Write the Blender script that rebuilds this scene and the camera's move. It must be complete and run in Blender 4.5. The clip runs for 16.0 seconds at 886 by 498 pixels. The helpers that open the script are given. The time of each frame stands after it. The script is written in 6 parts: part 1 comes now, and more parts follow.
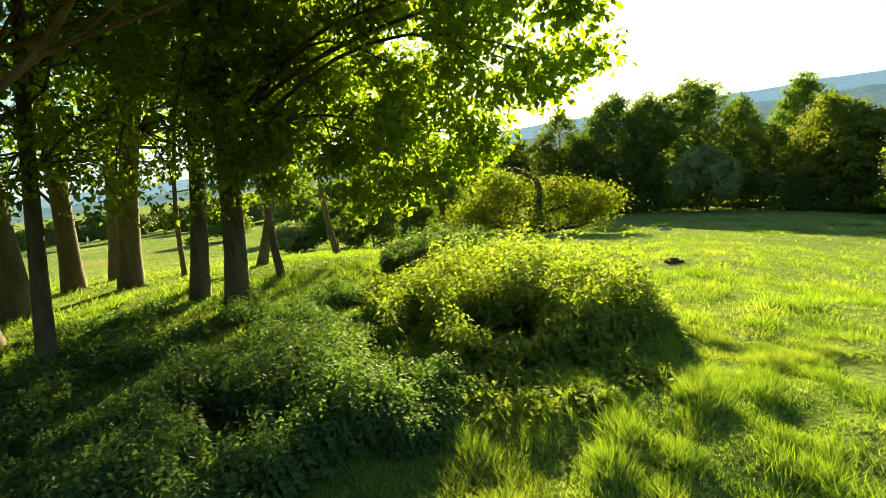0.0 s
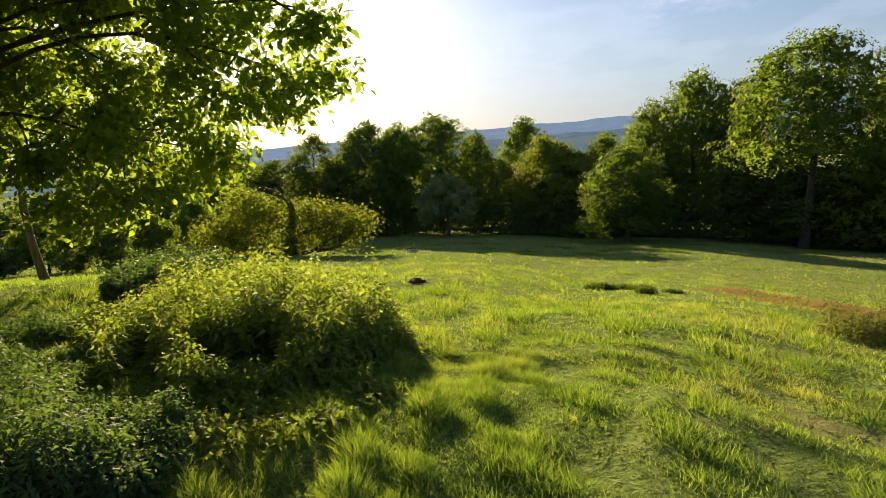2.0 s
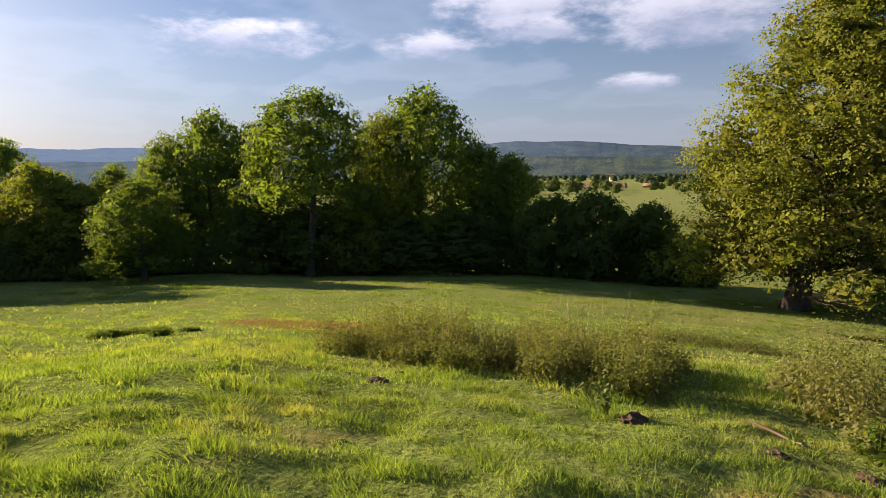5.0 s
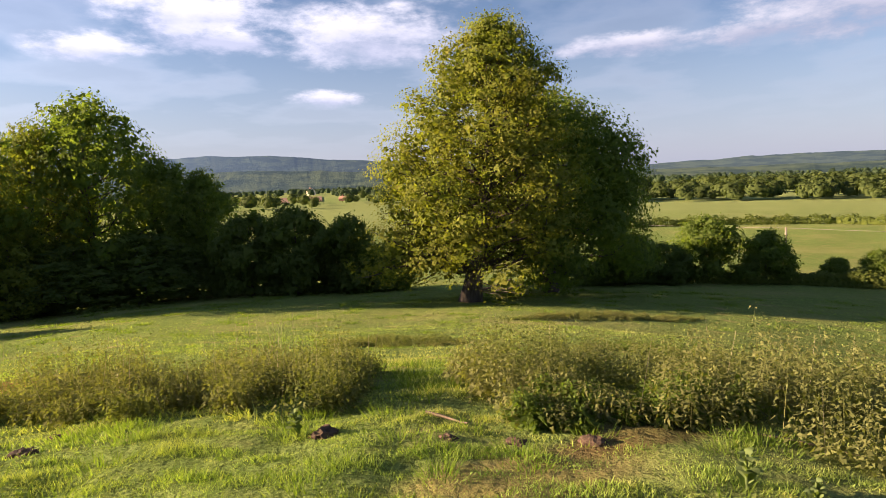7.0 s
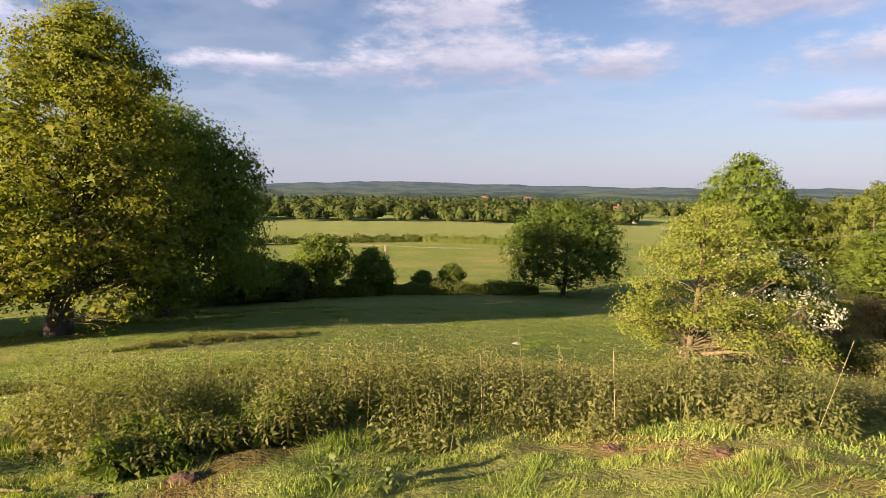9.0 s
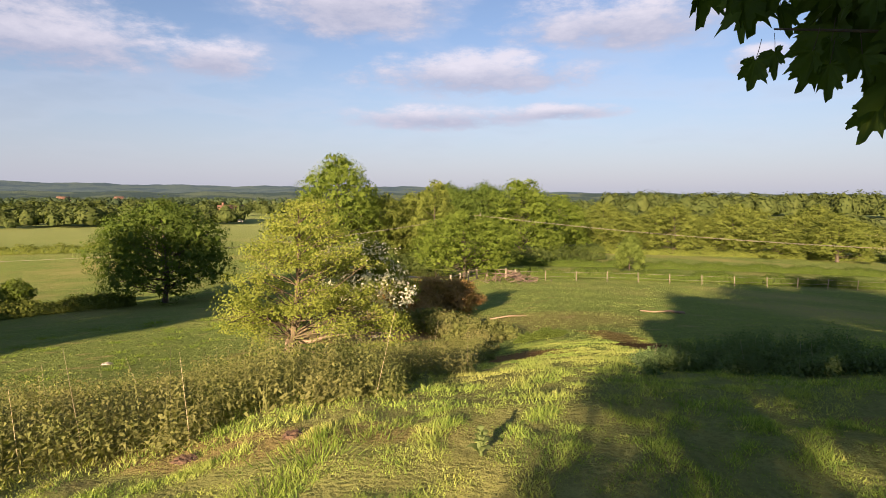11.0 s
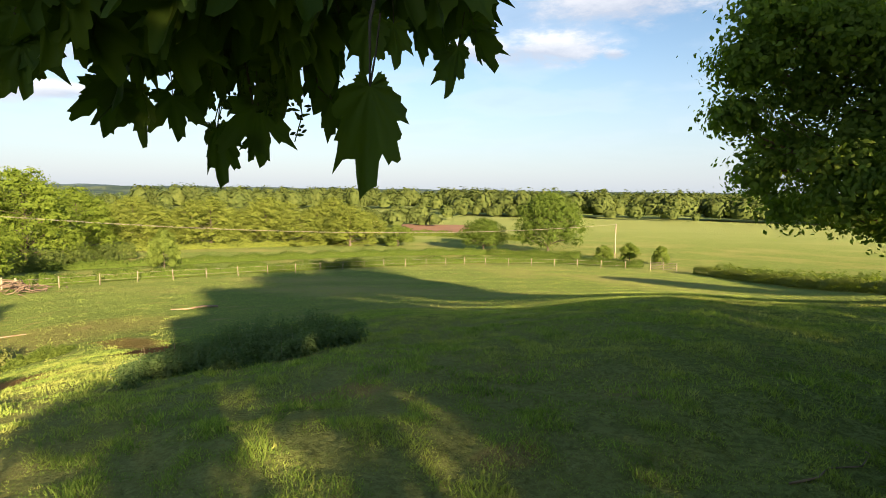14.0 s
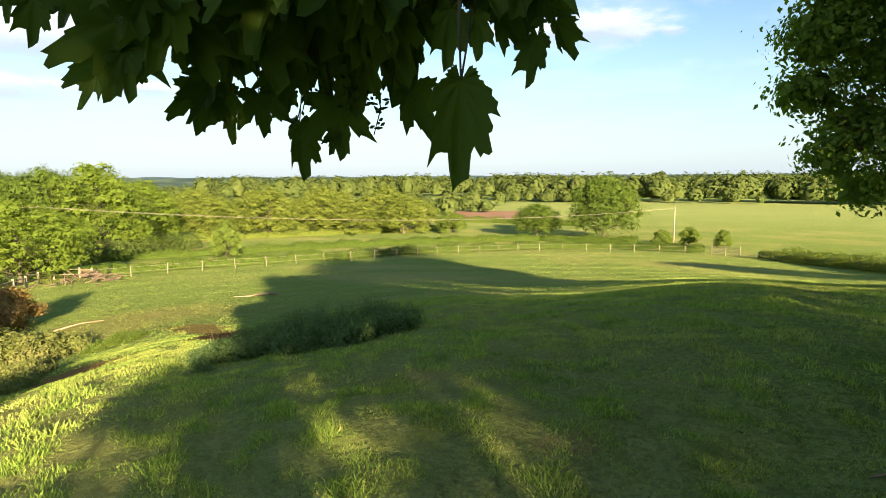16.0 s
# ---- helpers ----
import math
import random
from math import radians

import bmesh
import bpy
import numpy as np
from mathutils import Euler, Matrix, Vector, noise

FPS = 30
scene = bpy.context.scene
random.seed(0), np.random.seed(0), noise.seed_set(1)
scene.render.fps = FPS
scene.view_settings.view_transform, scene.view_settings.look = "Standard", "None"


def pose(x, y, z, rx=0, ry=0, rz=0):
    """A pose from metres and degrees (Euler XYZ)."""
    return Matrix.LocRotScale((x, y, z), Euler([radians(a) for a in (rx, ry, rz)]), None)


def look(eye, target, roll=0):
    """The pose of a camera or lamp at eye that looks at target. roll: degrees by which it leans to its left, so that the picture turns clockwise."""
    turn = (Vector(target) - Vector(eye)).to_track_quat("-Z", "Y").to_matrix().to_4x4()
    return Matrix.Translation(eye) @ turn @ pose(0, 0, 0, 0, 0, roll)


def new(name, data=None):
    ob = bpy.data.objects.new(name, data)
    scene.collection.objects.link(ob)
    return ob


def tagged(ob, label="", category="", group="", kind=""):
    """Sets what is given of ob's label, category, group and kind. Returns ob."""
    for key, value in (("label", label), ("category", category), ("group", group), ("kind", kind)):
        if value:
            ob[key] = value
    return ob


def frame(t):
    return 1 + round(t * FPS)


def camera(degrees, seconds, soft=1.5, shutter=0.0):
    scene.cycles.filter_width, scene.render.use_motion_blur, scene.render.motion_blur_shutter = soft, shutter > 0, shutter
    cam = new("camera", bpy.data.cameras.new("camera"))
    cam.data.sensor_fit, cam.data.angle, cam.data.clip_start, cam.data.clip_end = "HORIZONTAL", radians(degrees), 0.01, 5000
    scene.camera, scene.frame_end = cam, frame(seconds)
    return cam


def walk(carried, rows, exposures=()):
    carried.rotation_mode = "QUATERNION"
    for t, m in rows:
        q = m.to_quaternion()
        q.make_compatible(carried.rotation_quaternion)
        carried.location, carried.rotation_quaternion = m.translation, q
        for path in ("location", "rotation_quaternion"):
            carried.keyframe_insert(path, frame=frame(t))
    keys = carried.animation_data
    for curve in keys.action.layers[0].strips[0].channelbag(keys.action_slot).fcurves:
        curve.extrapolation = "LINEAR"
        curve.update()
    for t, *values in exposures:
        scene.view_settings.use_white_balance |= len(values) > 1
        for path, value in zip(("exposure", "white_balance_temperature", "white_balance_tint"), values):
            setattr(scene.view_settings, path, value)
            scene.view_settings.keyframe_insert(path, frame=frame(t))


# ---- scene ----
cam = camera(73.47, 16.0, 0.6)
# seconds, eye x y z, yaw, pitch, roll
ROWS = [
    (0.0, -0.0, 0.0, 1.6, -0.0, -8.72, -7.34),
    (0.5, 0.042, 0.011, 1.583, -6.0, -8.07, -7.52),
    (1.0, 0.067, 0.024, 1.584, -12.42, -8.72, -5.81),
    (1.5, 0.072, 0.032, 1.571, -17.47, -8.94, -5.0),
    (2.0, 0.108, 0.019, 1.576, -23.65, -8.92, -4.07),
    (2.5, 0.148, 0.02, 1.573, -31.07, -8.87, -3.46),
    (3.0, 0.192, 0.029, 1.561, -37.28, -8.55, -1.78),
    (3.5, 0.255, 0.019, 1.561, -44.34, -8.08, -2.0),
    (4.0, 0.283, 0.027, 1.538, -52.55, -8.21, -1.58),
    (6.5, 0.378, -0.167, 1.567, -89.04, -6.53, -2.19),
    (7.0, 0.383, -0.2, 1.572, -96.24, -6.91, -2.32),
    (7.5, 0.385, -0.234, 1.575, -104.15, -6.78, -1.2),
    (8.0, 0.38, -0.271, 1.573, -114.04, -6.43, 0.07),
    (8.5, 0.362, -0.334, 1.581, -123.65, -5.64, 0.84),
    (9.0, 0.341, -0.375, 1.587, -131.89, -5.67, 0.74),
    (9.5, 0.322, -0.414, 1.584, -139.49, -6.13, 1.31),
    (10.0, 0.328, -0.452, 1.571, -149.71, -5.99, 0.88),
    (12.5, -0.385, -0.934, 1.524, -190.78, -5.31, 0.57),
    (13.0, -0.439, -0.948, 1.533, -197.14, -5.45, 0.33),
    (13.5, -0.491, -0.941, 1.535, -203.7, -5.9, -0.36),
    (14.0, -0.551, -0.928, 1.537, -211.02, -5.71, 0.79),
    (14.5, -0.596, -0.903, 1.544, -217.96, -5.84, 0.46),
    (15.0, -0.628, -0.893, 1.533, -221.51, -6.66, 0.33),
    (15.5, -0.605, -0.914, 1.543, -216.63, -6.77, -0.74),
    (16.0, -0.511, -0.936, 1.542, -205.91, -7.01, -0.39),
]
# seconds, stops, kelvin, tint
EXPO = [(0.0, 1.95, 6800, -13), (0.5, 1.8, 6800, -8), (1.0, 1.42, 6650, 3), (1.5, 1.25, 6550, 12), (2.5, 1.1, 6400, 18), (4.0, 0.9, 6350, 22), (6.5, 1.5, 6450, 26),
        (8.5, 1.5, 6600, 28), (10.0, 1.35, 6600, 27), (12.5, 1.56, 6900, 22), (13.5, 1.7, 6950, 17), (14.5, 2.05, 6800, 9), (16.0, 2.1, 6800, 6)]
walk(cam, [(t, pose(x, y, z, 90 + pitch, 0, yaw) @ pose(0, 0, 0, 0, 0, roll)) for t, x, y, z, yaw, pitch, roll in ROWS], EXPO)

# ---- sky and sun ----
SUN_AZ, SUN_EL = 8.0, 14.5            # degrees clockwise from +y, and above the horizon
world = bpy.data.worlds.new("sky")
scene.world = world
world.use_nodes = True


def nodes_of(tree):
    tree.nodes.clear()
    return lambda kind, **sets: add_node(tree, kind, sets)


def add_node(tree, kind, sets):
    n = tree.nodes.new(kind)
    for key, value in sets.items():
        if key.startswith("i_"):
            n.inputs[int(key[2:])].default_value = value
        else:
            setattr(n, key, value)
    return n


# bearing, height, half width and half height in degrees of the heaped clouds
CLOUDS = [(28, 27, 8, 2.0), (22, 22, 6, 2.2), (50, 12, 8, 1.4), (30, 18, 5, 1.6), (75, 14.5, 6.5, 2.3), (67, 11.5, 4, 1), (58, 21, 5, 1.2), (90, 13, 7, 2.2), (78, 12.5, 5, 0.9), (101, 18, 9, 1.8), (86, 7.5, 3, 0.7),
          (114, 11, 6, 0.8), (124, 11, 4, 1), (133, 16, 7, 2.2), (115, 17, 2, 1), (134.5, 12, 11, 2.2), (148, 11.5, 4.5, 1.4), (160, 17, 9, 2.6), (168, 7, 9, 0.9), (172, 11, 11, 1.6), (185, 15, 10, 2),
          (179, 7.5, 6, 0.6), (196, 11, 2.5, 1), (214, 13, 5, 1), (221, 13.0, 5.5, 1.3), (226.5, 12.3, 1.2, 0.5), (227, 17, 9, 2), (150, 20, 9, 1.5)]


def cloud_field(N, link, way, split):
    """How thick the heaped clouds are in a direction, and how brightly their upper sides are lit."""
    fine = N("ShaderNodeTexNoise")
    fine.inputs["Scale"].default_value, fine.inputs["Detail"].default_value, fine.inputs["Roughness"].default_value = 14.0, 7.0, 0.62
    stretch = N("ShaderNodeVectorMath", operation="MULTIPLY")
    stretch.inputs[1].default_value = (1, 1, 2.6)
    link(way, stretch.inputs[0])
    link(stretch.outputs[0], fine.inputs["Vector"])
    az = N("ShaderNodeMath", operation="ARCTAN2")
    link(split.outputs["X"], az.inputs[0])
    link(split.outputs["Y"], az.inputs[1])
    turn = N("ShaderNodeMath", operation="WRAP", i_1=radians(310), i_2=radians(-50))
    link(az.outputs[0], turn.inputs[0])
    el = N("ShaderNodeMath", operation="ARCSINE")
    link(split.outputs["Z"], el.inputs[0])
    spot_ = N("ShaderNodeCombineXYZ")
    link(turn.outputs[0], spot_.inputs[0])
    link(el.outputs[0], spot_.inputs[1])
    thick = light = None
    for a, e, w, h in CLOUDS:
        put = N("ShaderNodeMapping", vector_type="TEXTURE")
        put.inputs["Location"].default_value = (radians(a), radians(e), 0)
        put.inputs["Scale"].default_value = (radians(w * 1.15), radians(h * 1.35), 1)
        link(spot_.outputs[0], put.inputs["Vector"])
        far = N("ShaderNodeVectorMath", operation="LENGTH")
        link(put.outputs[0], far.inputs[0])
        near = N("ShaderNodeMath", operation="SUBTRACT", i_0=1.25)
        link(far.outputs["Value"], near.inputs[1])
        near.use_clamp = True
        rel = N("ShaderNodeSeparateXYZ")
        link(put.outputs[0], rel.inputs[0])
        lit = N("ShaderNodeMath", operation="MULTIPLY")
        link(near.outputs[0], lit.inputs[0])
        link(rel.outputs["Y"], lit.inputs[1])
        if thick is None:
            thick, light = near.outputs[0], lit.outputs[0]
            continue
        m = N("ShaderNodeMath", operation="MAXIMUM")
        link(thick, m.inputs[0])
        link(near.outputs[0], m.inputs[1])
        p = N("ShaderNodeMath", operation="ADD")
        link(light, p.inputs[0])
        link(lit.outputs[0], p.inputs[1])
        thick, light = m.outputs[0], p.outputs[0]
    rag = N("ShaderNodeMath", operation="MULTIPLY_ADD", i_1=2.6, i_2=-1.2)
    link(fine.outputs["Fac"], rag.inputs[0])
    both = N("ShaderNodeMath", operation="ADD")
    link(thick, both.inputs[0])
    link(rag.outputs[0], both.inputs[1])
    cover = N("ShaderNodeMapRange", interpolation_type="SMOOTHSTEP")
    cover.inputs[1].default_value, cover.inputs[2].default_value, cover.inputs[4].default_value = 0.1, 1.1, 0.9
    link(both.outputs[0], cover.inputs[0])
    gate = N("ShaderNodeMath", operation="MULTIPLY")
    some = N("ShaderNodeMapRange")
    some.inputs[1].default_value, some.inputs[2].default_value = 0.0, 0.3
    link(thick, some.inputs[0])
    link(cover.outputs[0], gate.inputs[0])
    link(some.outputs[0], gate.inputs[1])
    shine = N("ShaderNodeMath", operation="MULTIPLY_ADD", i_1=1.3)
    link(fine.outputs["Fac"], shine.inputs[0])
    link(light, shine.inputs[2])
    tone = N("ShaderNodeMapRange")
    tone.inputs[1].default_value, tone.inputs[2].default_value = 0.3, 1.1
    link(shine.outputs[0], tone.inputs[0])
    return gate.outputs[0], tone.outputs[0]


def build_sky():
    tree = world.node_tree
    N, link = nodes_of(tree), tree.links.new
    sky = N("ShaderNodeTexSky", sky_type="NISHITA", sun_disc=False, sun_elevation=radians(SUN_EL), sun_rotation=radians(SUN_AZ),
            altitude=100.0, air_density=1.0, dust_density=0.7, ozone_density=2.5)
    where = N("ShaderNodeTexCoord")
    split = N("ShaderNodeSeparateXYZ")
    link(where.outputs["Generated"], split.inputs[0])
    rise = N("ShaderNodeMath", operation="MAXIMUM", i_1=0.0)
    link(split.outputs["Z"], rise.inputs[0])
    lift = N("ShaderNodeMath", operation="ADD", i_1=0.13)
    link(rise.outputs[0], lift.inputs[0])
    flat = N("ShaderNodeCombineXYZ")
    for k in (0, 1):
        d = N("ShaderNodeMath", operation="DIVIDE")
        link(split.outputs[k], d.inputs[0])
        link(lift.outputs[0], d.inputs[1])
        link(d.outputs[0], flat.inputs[k])
    big = N("ShaderNodeTexNoise", noise_dimensions="2D")
    big.inputs["Scale"].default_value, big.inputs["Detail"].default_value, big.inputs["Roughness"].default_value = 1.25, 9.0, 0.5
    link(flat.outputs[0], big.inputs["Vector"])
    ramp = N("ShaderNodeValToRGB")
    ramp.color_ramp.elements[0].position, ramp.color_ramp.elements[1].position = 0.46, 0.6
    link(big.outputs["Fac"], ramp.inputs[0])
    fade = N("ShaderNodeMapRange")
    fade.inputs[1].default_value, fade.inputs[2].default_value = 0.02, 0.16
    link(rise.outputs[0], fade.inputs[0])
    amount = N("ShaderNodeMath", operation="MULTIPLY")
    link(ramp.outputs[0], amount.inputs[0])
    link(fade.outputs[0], amount.inputs[1])
    part = N("ShaderNodeMath", operation="MULTIPLY", i_1=0.2)
    link(amount.outputs[0], part.inputs[0])
    shade = N("ShaderNodeMapRange")
    shade.inputs[1].default_value, shade.inputs[2].default_value = 0.53, 0.7
    shade.inputs[3].default_value, shade.inputs[4].default_value = 1.0, 0.7
    link(big.outputs["Fac"], shade.inputs[0])
    white = N("ShaderNodeVectorMath", operation="SCALE")
    white.inputs[0].default_value = (5.7, 6.3, 6.9)
    sunny = N("ShaderNodeMapRange")
    sunny.inputs[1].default_value, sunny.inputs[2].default_value = -0.6, 0.9
    sunny.inputs[3].default_value, sunny.inputs[4].default_value = 0.9, 1.6
    link(split.outputs["Y"], sunny.inputs[0])
    lit = N("ShaderNodeMath", operation="MULTIPLY")
    link(shade.outputs[0], lit.inputs[0])
    link(sunny.outputs[0], lit.inputs[1])
    link(lit.outputs[0], white.inputs[3])
    low = N("ShaderNodeMapRange", interpolation_type="SMOOTHSTEP")
    low.inputs[1].default_value, low.inputs[2].default_value = 0.26, -0.05
    low.inputs[4].default_value = 0.82
    link(split.outputs["Z"], low.inputs[0])
    air = N("ShaderNodeMix", data_type="RGBA")
    link(low.outputs[0], air.inputs[0])
    link(sky.outputs[0], air.inputs[6])
    air.inputs[7].default_value = (3.3, 3.95, 4.9, 1)
    mix = N("ShaderNodeMix", data_type="RGBA")
    link(part.outputs[0], mix.inputs[0])
    link(air.outputs[2], mix.inputs[6])
    link(white.outputs[0], mix.inputs[7])
    heaped = cloud_field(N, link, where.outputs["Generated"], split)
    tops = N("ShaderNodeMix", data_type="RGBA")
    link(heaped[1], tops.inputs[0])
    tops.inputs[6].default_value, tops.inputs[7].default_value = (3.6, 4.1, 5.0, 1), (6.2, 6.5, 6.9, 1)
    glare = N("ShaderNodeVectorMath", operation="SCALE")
    link(tops.outputs[2], glare.inputs[0])
    link(sunny.outputs[0], glare.inputs[3])
    full = N("ShaderNodeMix", data_type="RGBA")
    link(heaped[0], full.inputs[0])
    link(mix.outputs[2], full.inputs[6])
    link(glare.outputs[0], full.inputs[7])
    mix = full
    back = N("ShaderNodeBackground")
    back.inputs[1].default_value = 0.053
    link(mix.outputs[2], back.inputs[0])
    link(back.outputs[0], N("ShaderNodeOutputWorld").inputs[0])


build_sky()
sun = new("sun", bpy.data.lights.new("sun", "SUN"))
sun.data.energy, sun.data.angle, sun.data.color = 7.8, radians(0.6), (1.0, 0.75, 0.43)
sun.matrix_world = look((0, 0, 0), (-math.sin(radians(SUN_AZ)) * math.cos(radians(SUN_EL)), -math.cos(radians(SUN_AZ)) * math.cos(radians(SUN_EL)), -math.sin(radians(SUN_EL))))


# ---- materials ----
def material(name):
    m = bpy.data.materials.new(name)
    m.use_nodes = True
    return m, nodes_of(m.node_tree), m.node_tree.links.new


def mixed(N, link, fac, a, b):
    n = N("ShaderNodeMix", data_type="RGBA")
    if fac is not None:
        link(fac, n.inputs[0])
    for k, c in ((6, a), (7, b)):
        if isinstance(c, tuple):
            n.inputs[k].default_value = (*c, 1)
        else:
            link(c, n.inputs[k])
    return n.outputs[2]


def noise_of(N, link, scale, detail=4.0, rough=0.55, vector=None):
    n = N("ShaderNodeTexNoise")
    n.inputs["Scale"].default_value, n.inputs["Detail"].default_value, n.inputs["Roughness"].default_value = scale, detail, rough
    if vector is None:
        vector = N("ShaderNodeTexCoord").outputs["Object"]
    link(vector, n.inputs["Vector"])
    return n.outputs["Fac"]


def ramped(N, link, value, lo, hi):
    n = N("ShaderNodeMapRange", interpolation_type="SMOOTHSTEP")
    n.inputs[1].default_value, n.inputs[2].default_value = lo, hi
    link(value, n.inputs[0])
    return n.outputs[0]


def leaf_material(name, dark, light, through_=0.45, gloss=0.6, warm=None, single=False):
    """Foliage: each leaf its own shade between two greens, with light passing through."""
    m, N, link = material(name)
    rnd = N("ShaderNodeObjectInfo").outputs["Random"] if single else N("ShaderNodeNewGeometry").outputs["Random Per Island"]
    even = N("ShaderNodeMapRange")
    even.inputs[3].default_value, even.inputs[4].default_value = (0.0, 1.0) if single else (0.2, 0.8)
    link(rnd, even.inputs[0])
    col = mixed(N, link, even.outputs[0], dark, light)
    patch = ramped(N, link, noise_of(N, link, 0.55, 3.0), 0.35, 0.7)
    soft = N("ShaderNodeMath", operation="MULTIPLY", i_1=0.6)
    link(patch, soft.inputs[0])
    other = warm or tuple(0.75 * a + 0.25 * b for a, b in zip(dark, light))
    col = mixed(N, link, soft.outputs[0], col, other)
    body = N("ShaderNodeBsdfPrincipled")
    link(col, body.inputs["Base Color"])
    body.inputs["Roughness"].default_value = gloss
    body.inputs["Specular IOR Level"].default_value = 0.03
    glow = N("ShaderNodeBsdfTranslucent")
    bright = N("ShaderNodeVectorMath", operation="MULTIPLY")
    bright.inputs[1].default_value = (1.4, 1.5, 0.4)
    link(col, bright.inputs[0])
    link(bright.outputs[0], glow.inputs[0])
    both = N("ShaderNodeMixShader", i_0=through_)
    link(body.outputs[0], both.inputs[1])
    link(glow.outputs[0], both.inputs[2])
    link(both.outputs[0], N("ShaderNodeOutputMaterial").inputs[0])
    return m


def rough_material(name, a, b, scale, bump=0.3, rough=0.85, stretch=(1, 1, 1), depth=0.02):
    """A matt surface of two colours at two scales with relief."""
    m, N, link = material(name)
    where = N("ShaderNodeTexCoord").outputs["Object"]
    grow = N("ShaderNodeVectorMath", operation="MULTIPLY")
    grow.inputs[1].default_value = stretch
    link(where, grow.inputs[0])
    fine = noise_of(N, link, scale, 6.0, 0.65, grow.outputs[0])
    wide = noise_of(N, link, scale * 0.13, 3.0, 0.5, grow.outputs[0])
    col = mixed(N, link, ramped(N, link, fine, 0.3, 0.7), a, b)
    col = mixed(N, link, ramped(N, link, wide, 0.45, 0.8), col, tuple(0.6 * v for v in a))
    body = N("ShaderNodeBsdfPrincipled")
    link(col, body.inputs["Base Color"])
    body.inputs["Roughness"].default_value = rough
    body.inputs["Specular IOR Level"].default_value = 0.25
    relief = N("ShaderNodeBump")
    relief.inputs["Strength"].default_value, relief.inputs["Distance"].default_value = bump, depth
    link(fine, relief.inputs["Height"])
    link(relief.outputs[0], body.inputs["Normal"])
    link(body.outputs[0], N("ShaderNodeOutputMaterial").inputs[0])
    return m


LEAF_NEAR = leaf_material("leaf_sycamore", (0.1, 0.165, 0.036), (0.2, 0.27, 0.055), 0.5)
LEAF_CLUMP = leaf_material("leaf_clump", (0.12, 0.18, 0.034), (0.24, 0.3, 0.052), 0.62)
LEAF_WOOD = leaf_material("leaf_wood", (0.085, 0.135, 0.036), (0.16, 0.21, 0.052), 0.54)
LEAF_MAPLE = leaf_material("leaf_maple", (0.05, 0.09, 0.02), (0.1, 0.145, 0.03), 0.4)
LEAF_SPRING = leaf_material("leaf_spring", (0.13, 0.175, 0.034), (0.26, 0.3, 0.07), 0.45)
LEAF_FRESH = leaf_material("leaf_fresh", (0.075, 0.125, 0.022), (0.14, 0.19, 0.034), 0.4)
LEAF_DARK = leaf_material("leaf_dark", (0.075, 0.115, 0.038), (0.135, 0.18, 0.052), 0.5)
LEAF_LIME = leaf_material("leaf_lime", (0.115, 0.145, 0.028), (0.2, 0.225, 0.042), 0.52)
LEAF_YELLOW = leaf_material("leaf_yellow_green", (0.125, 0.16, 0.034), (0.21, 0.235, 0.05), 0.5)
LEAF_OAK = leaf_material("leaf_oak", (0.115, 0.15, 0.03), (0.2, 0.23, 0.046), 0.42, warm=(0.19, 0.18, 0.04))
LEAF_PALE = leaf_material("leaf_pale", (0.15, 0.2, 0.09), (0.25, 0.29, 0.15), 0.35)
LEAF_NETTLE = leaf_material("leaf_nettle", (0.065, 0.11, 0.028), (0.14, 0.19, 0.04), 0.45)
LEAF_NETTLE_DRY = leaf_material("leaf_nettle_olive", (0.075, 0.1, 0.032), (0.18, 0.205, 0.07), 0.38, warm=(0.19, 0.185, 0.085))
LEAF_GORSE = leaf_material("leaf_gorse", (0.22, 0.14, 0.058), (0.36, 0.235, 0.1), 0.3, warm=(0.13, 0.12, 0.03))
LEAF_THISTLE = leaf_material("leaf_thistle", (0.09, 0.14, 0.05), (0.17, 0.22, 0.09), 0.35)
BLOSSOM = leaf_material("blossom_white", (0.55, 0.55, 0.5), (0.75, 0.75, 0.7), 0.4, warm=(0.3, 0.36, 0.18))
LEAF_HEDGE = leaf_material("leaf_hedge", (0.08, 0.115, 0.028), (0.165, 0.2, 0.045), 0.4)
# lighter copy of the nettle leaf, sunlight put into its colour
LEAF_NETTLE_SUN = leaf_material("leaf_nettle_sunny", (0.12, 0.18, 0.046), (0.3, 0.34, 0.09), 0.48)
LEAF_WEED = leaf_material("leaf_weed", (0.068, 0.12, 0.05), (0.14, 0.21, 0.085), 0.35)


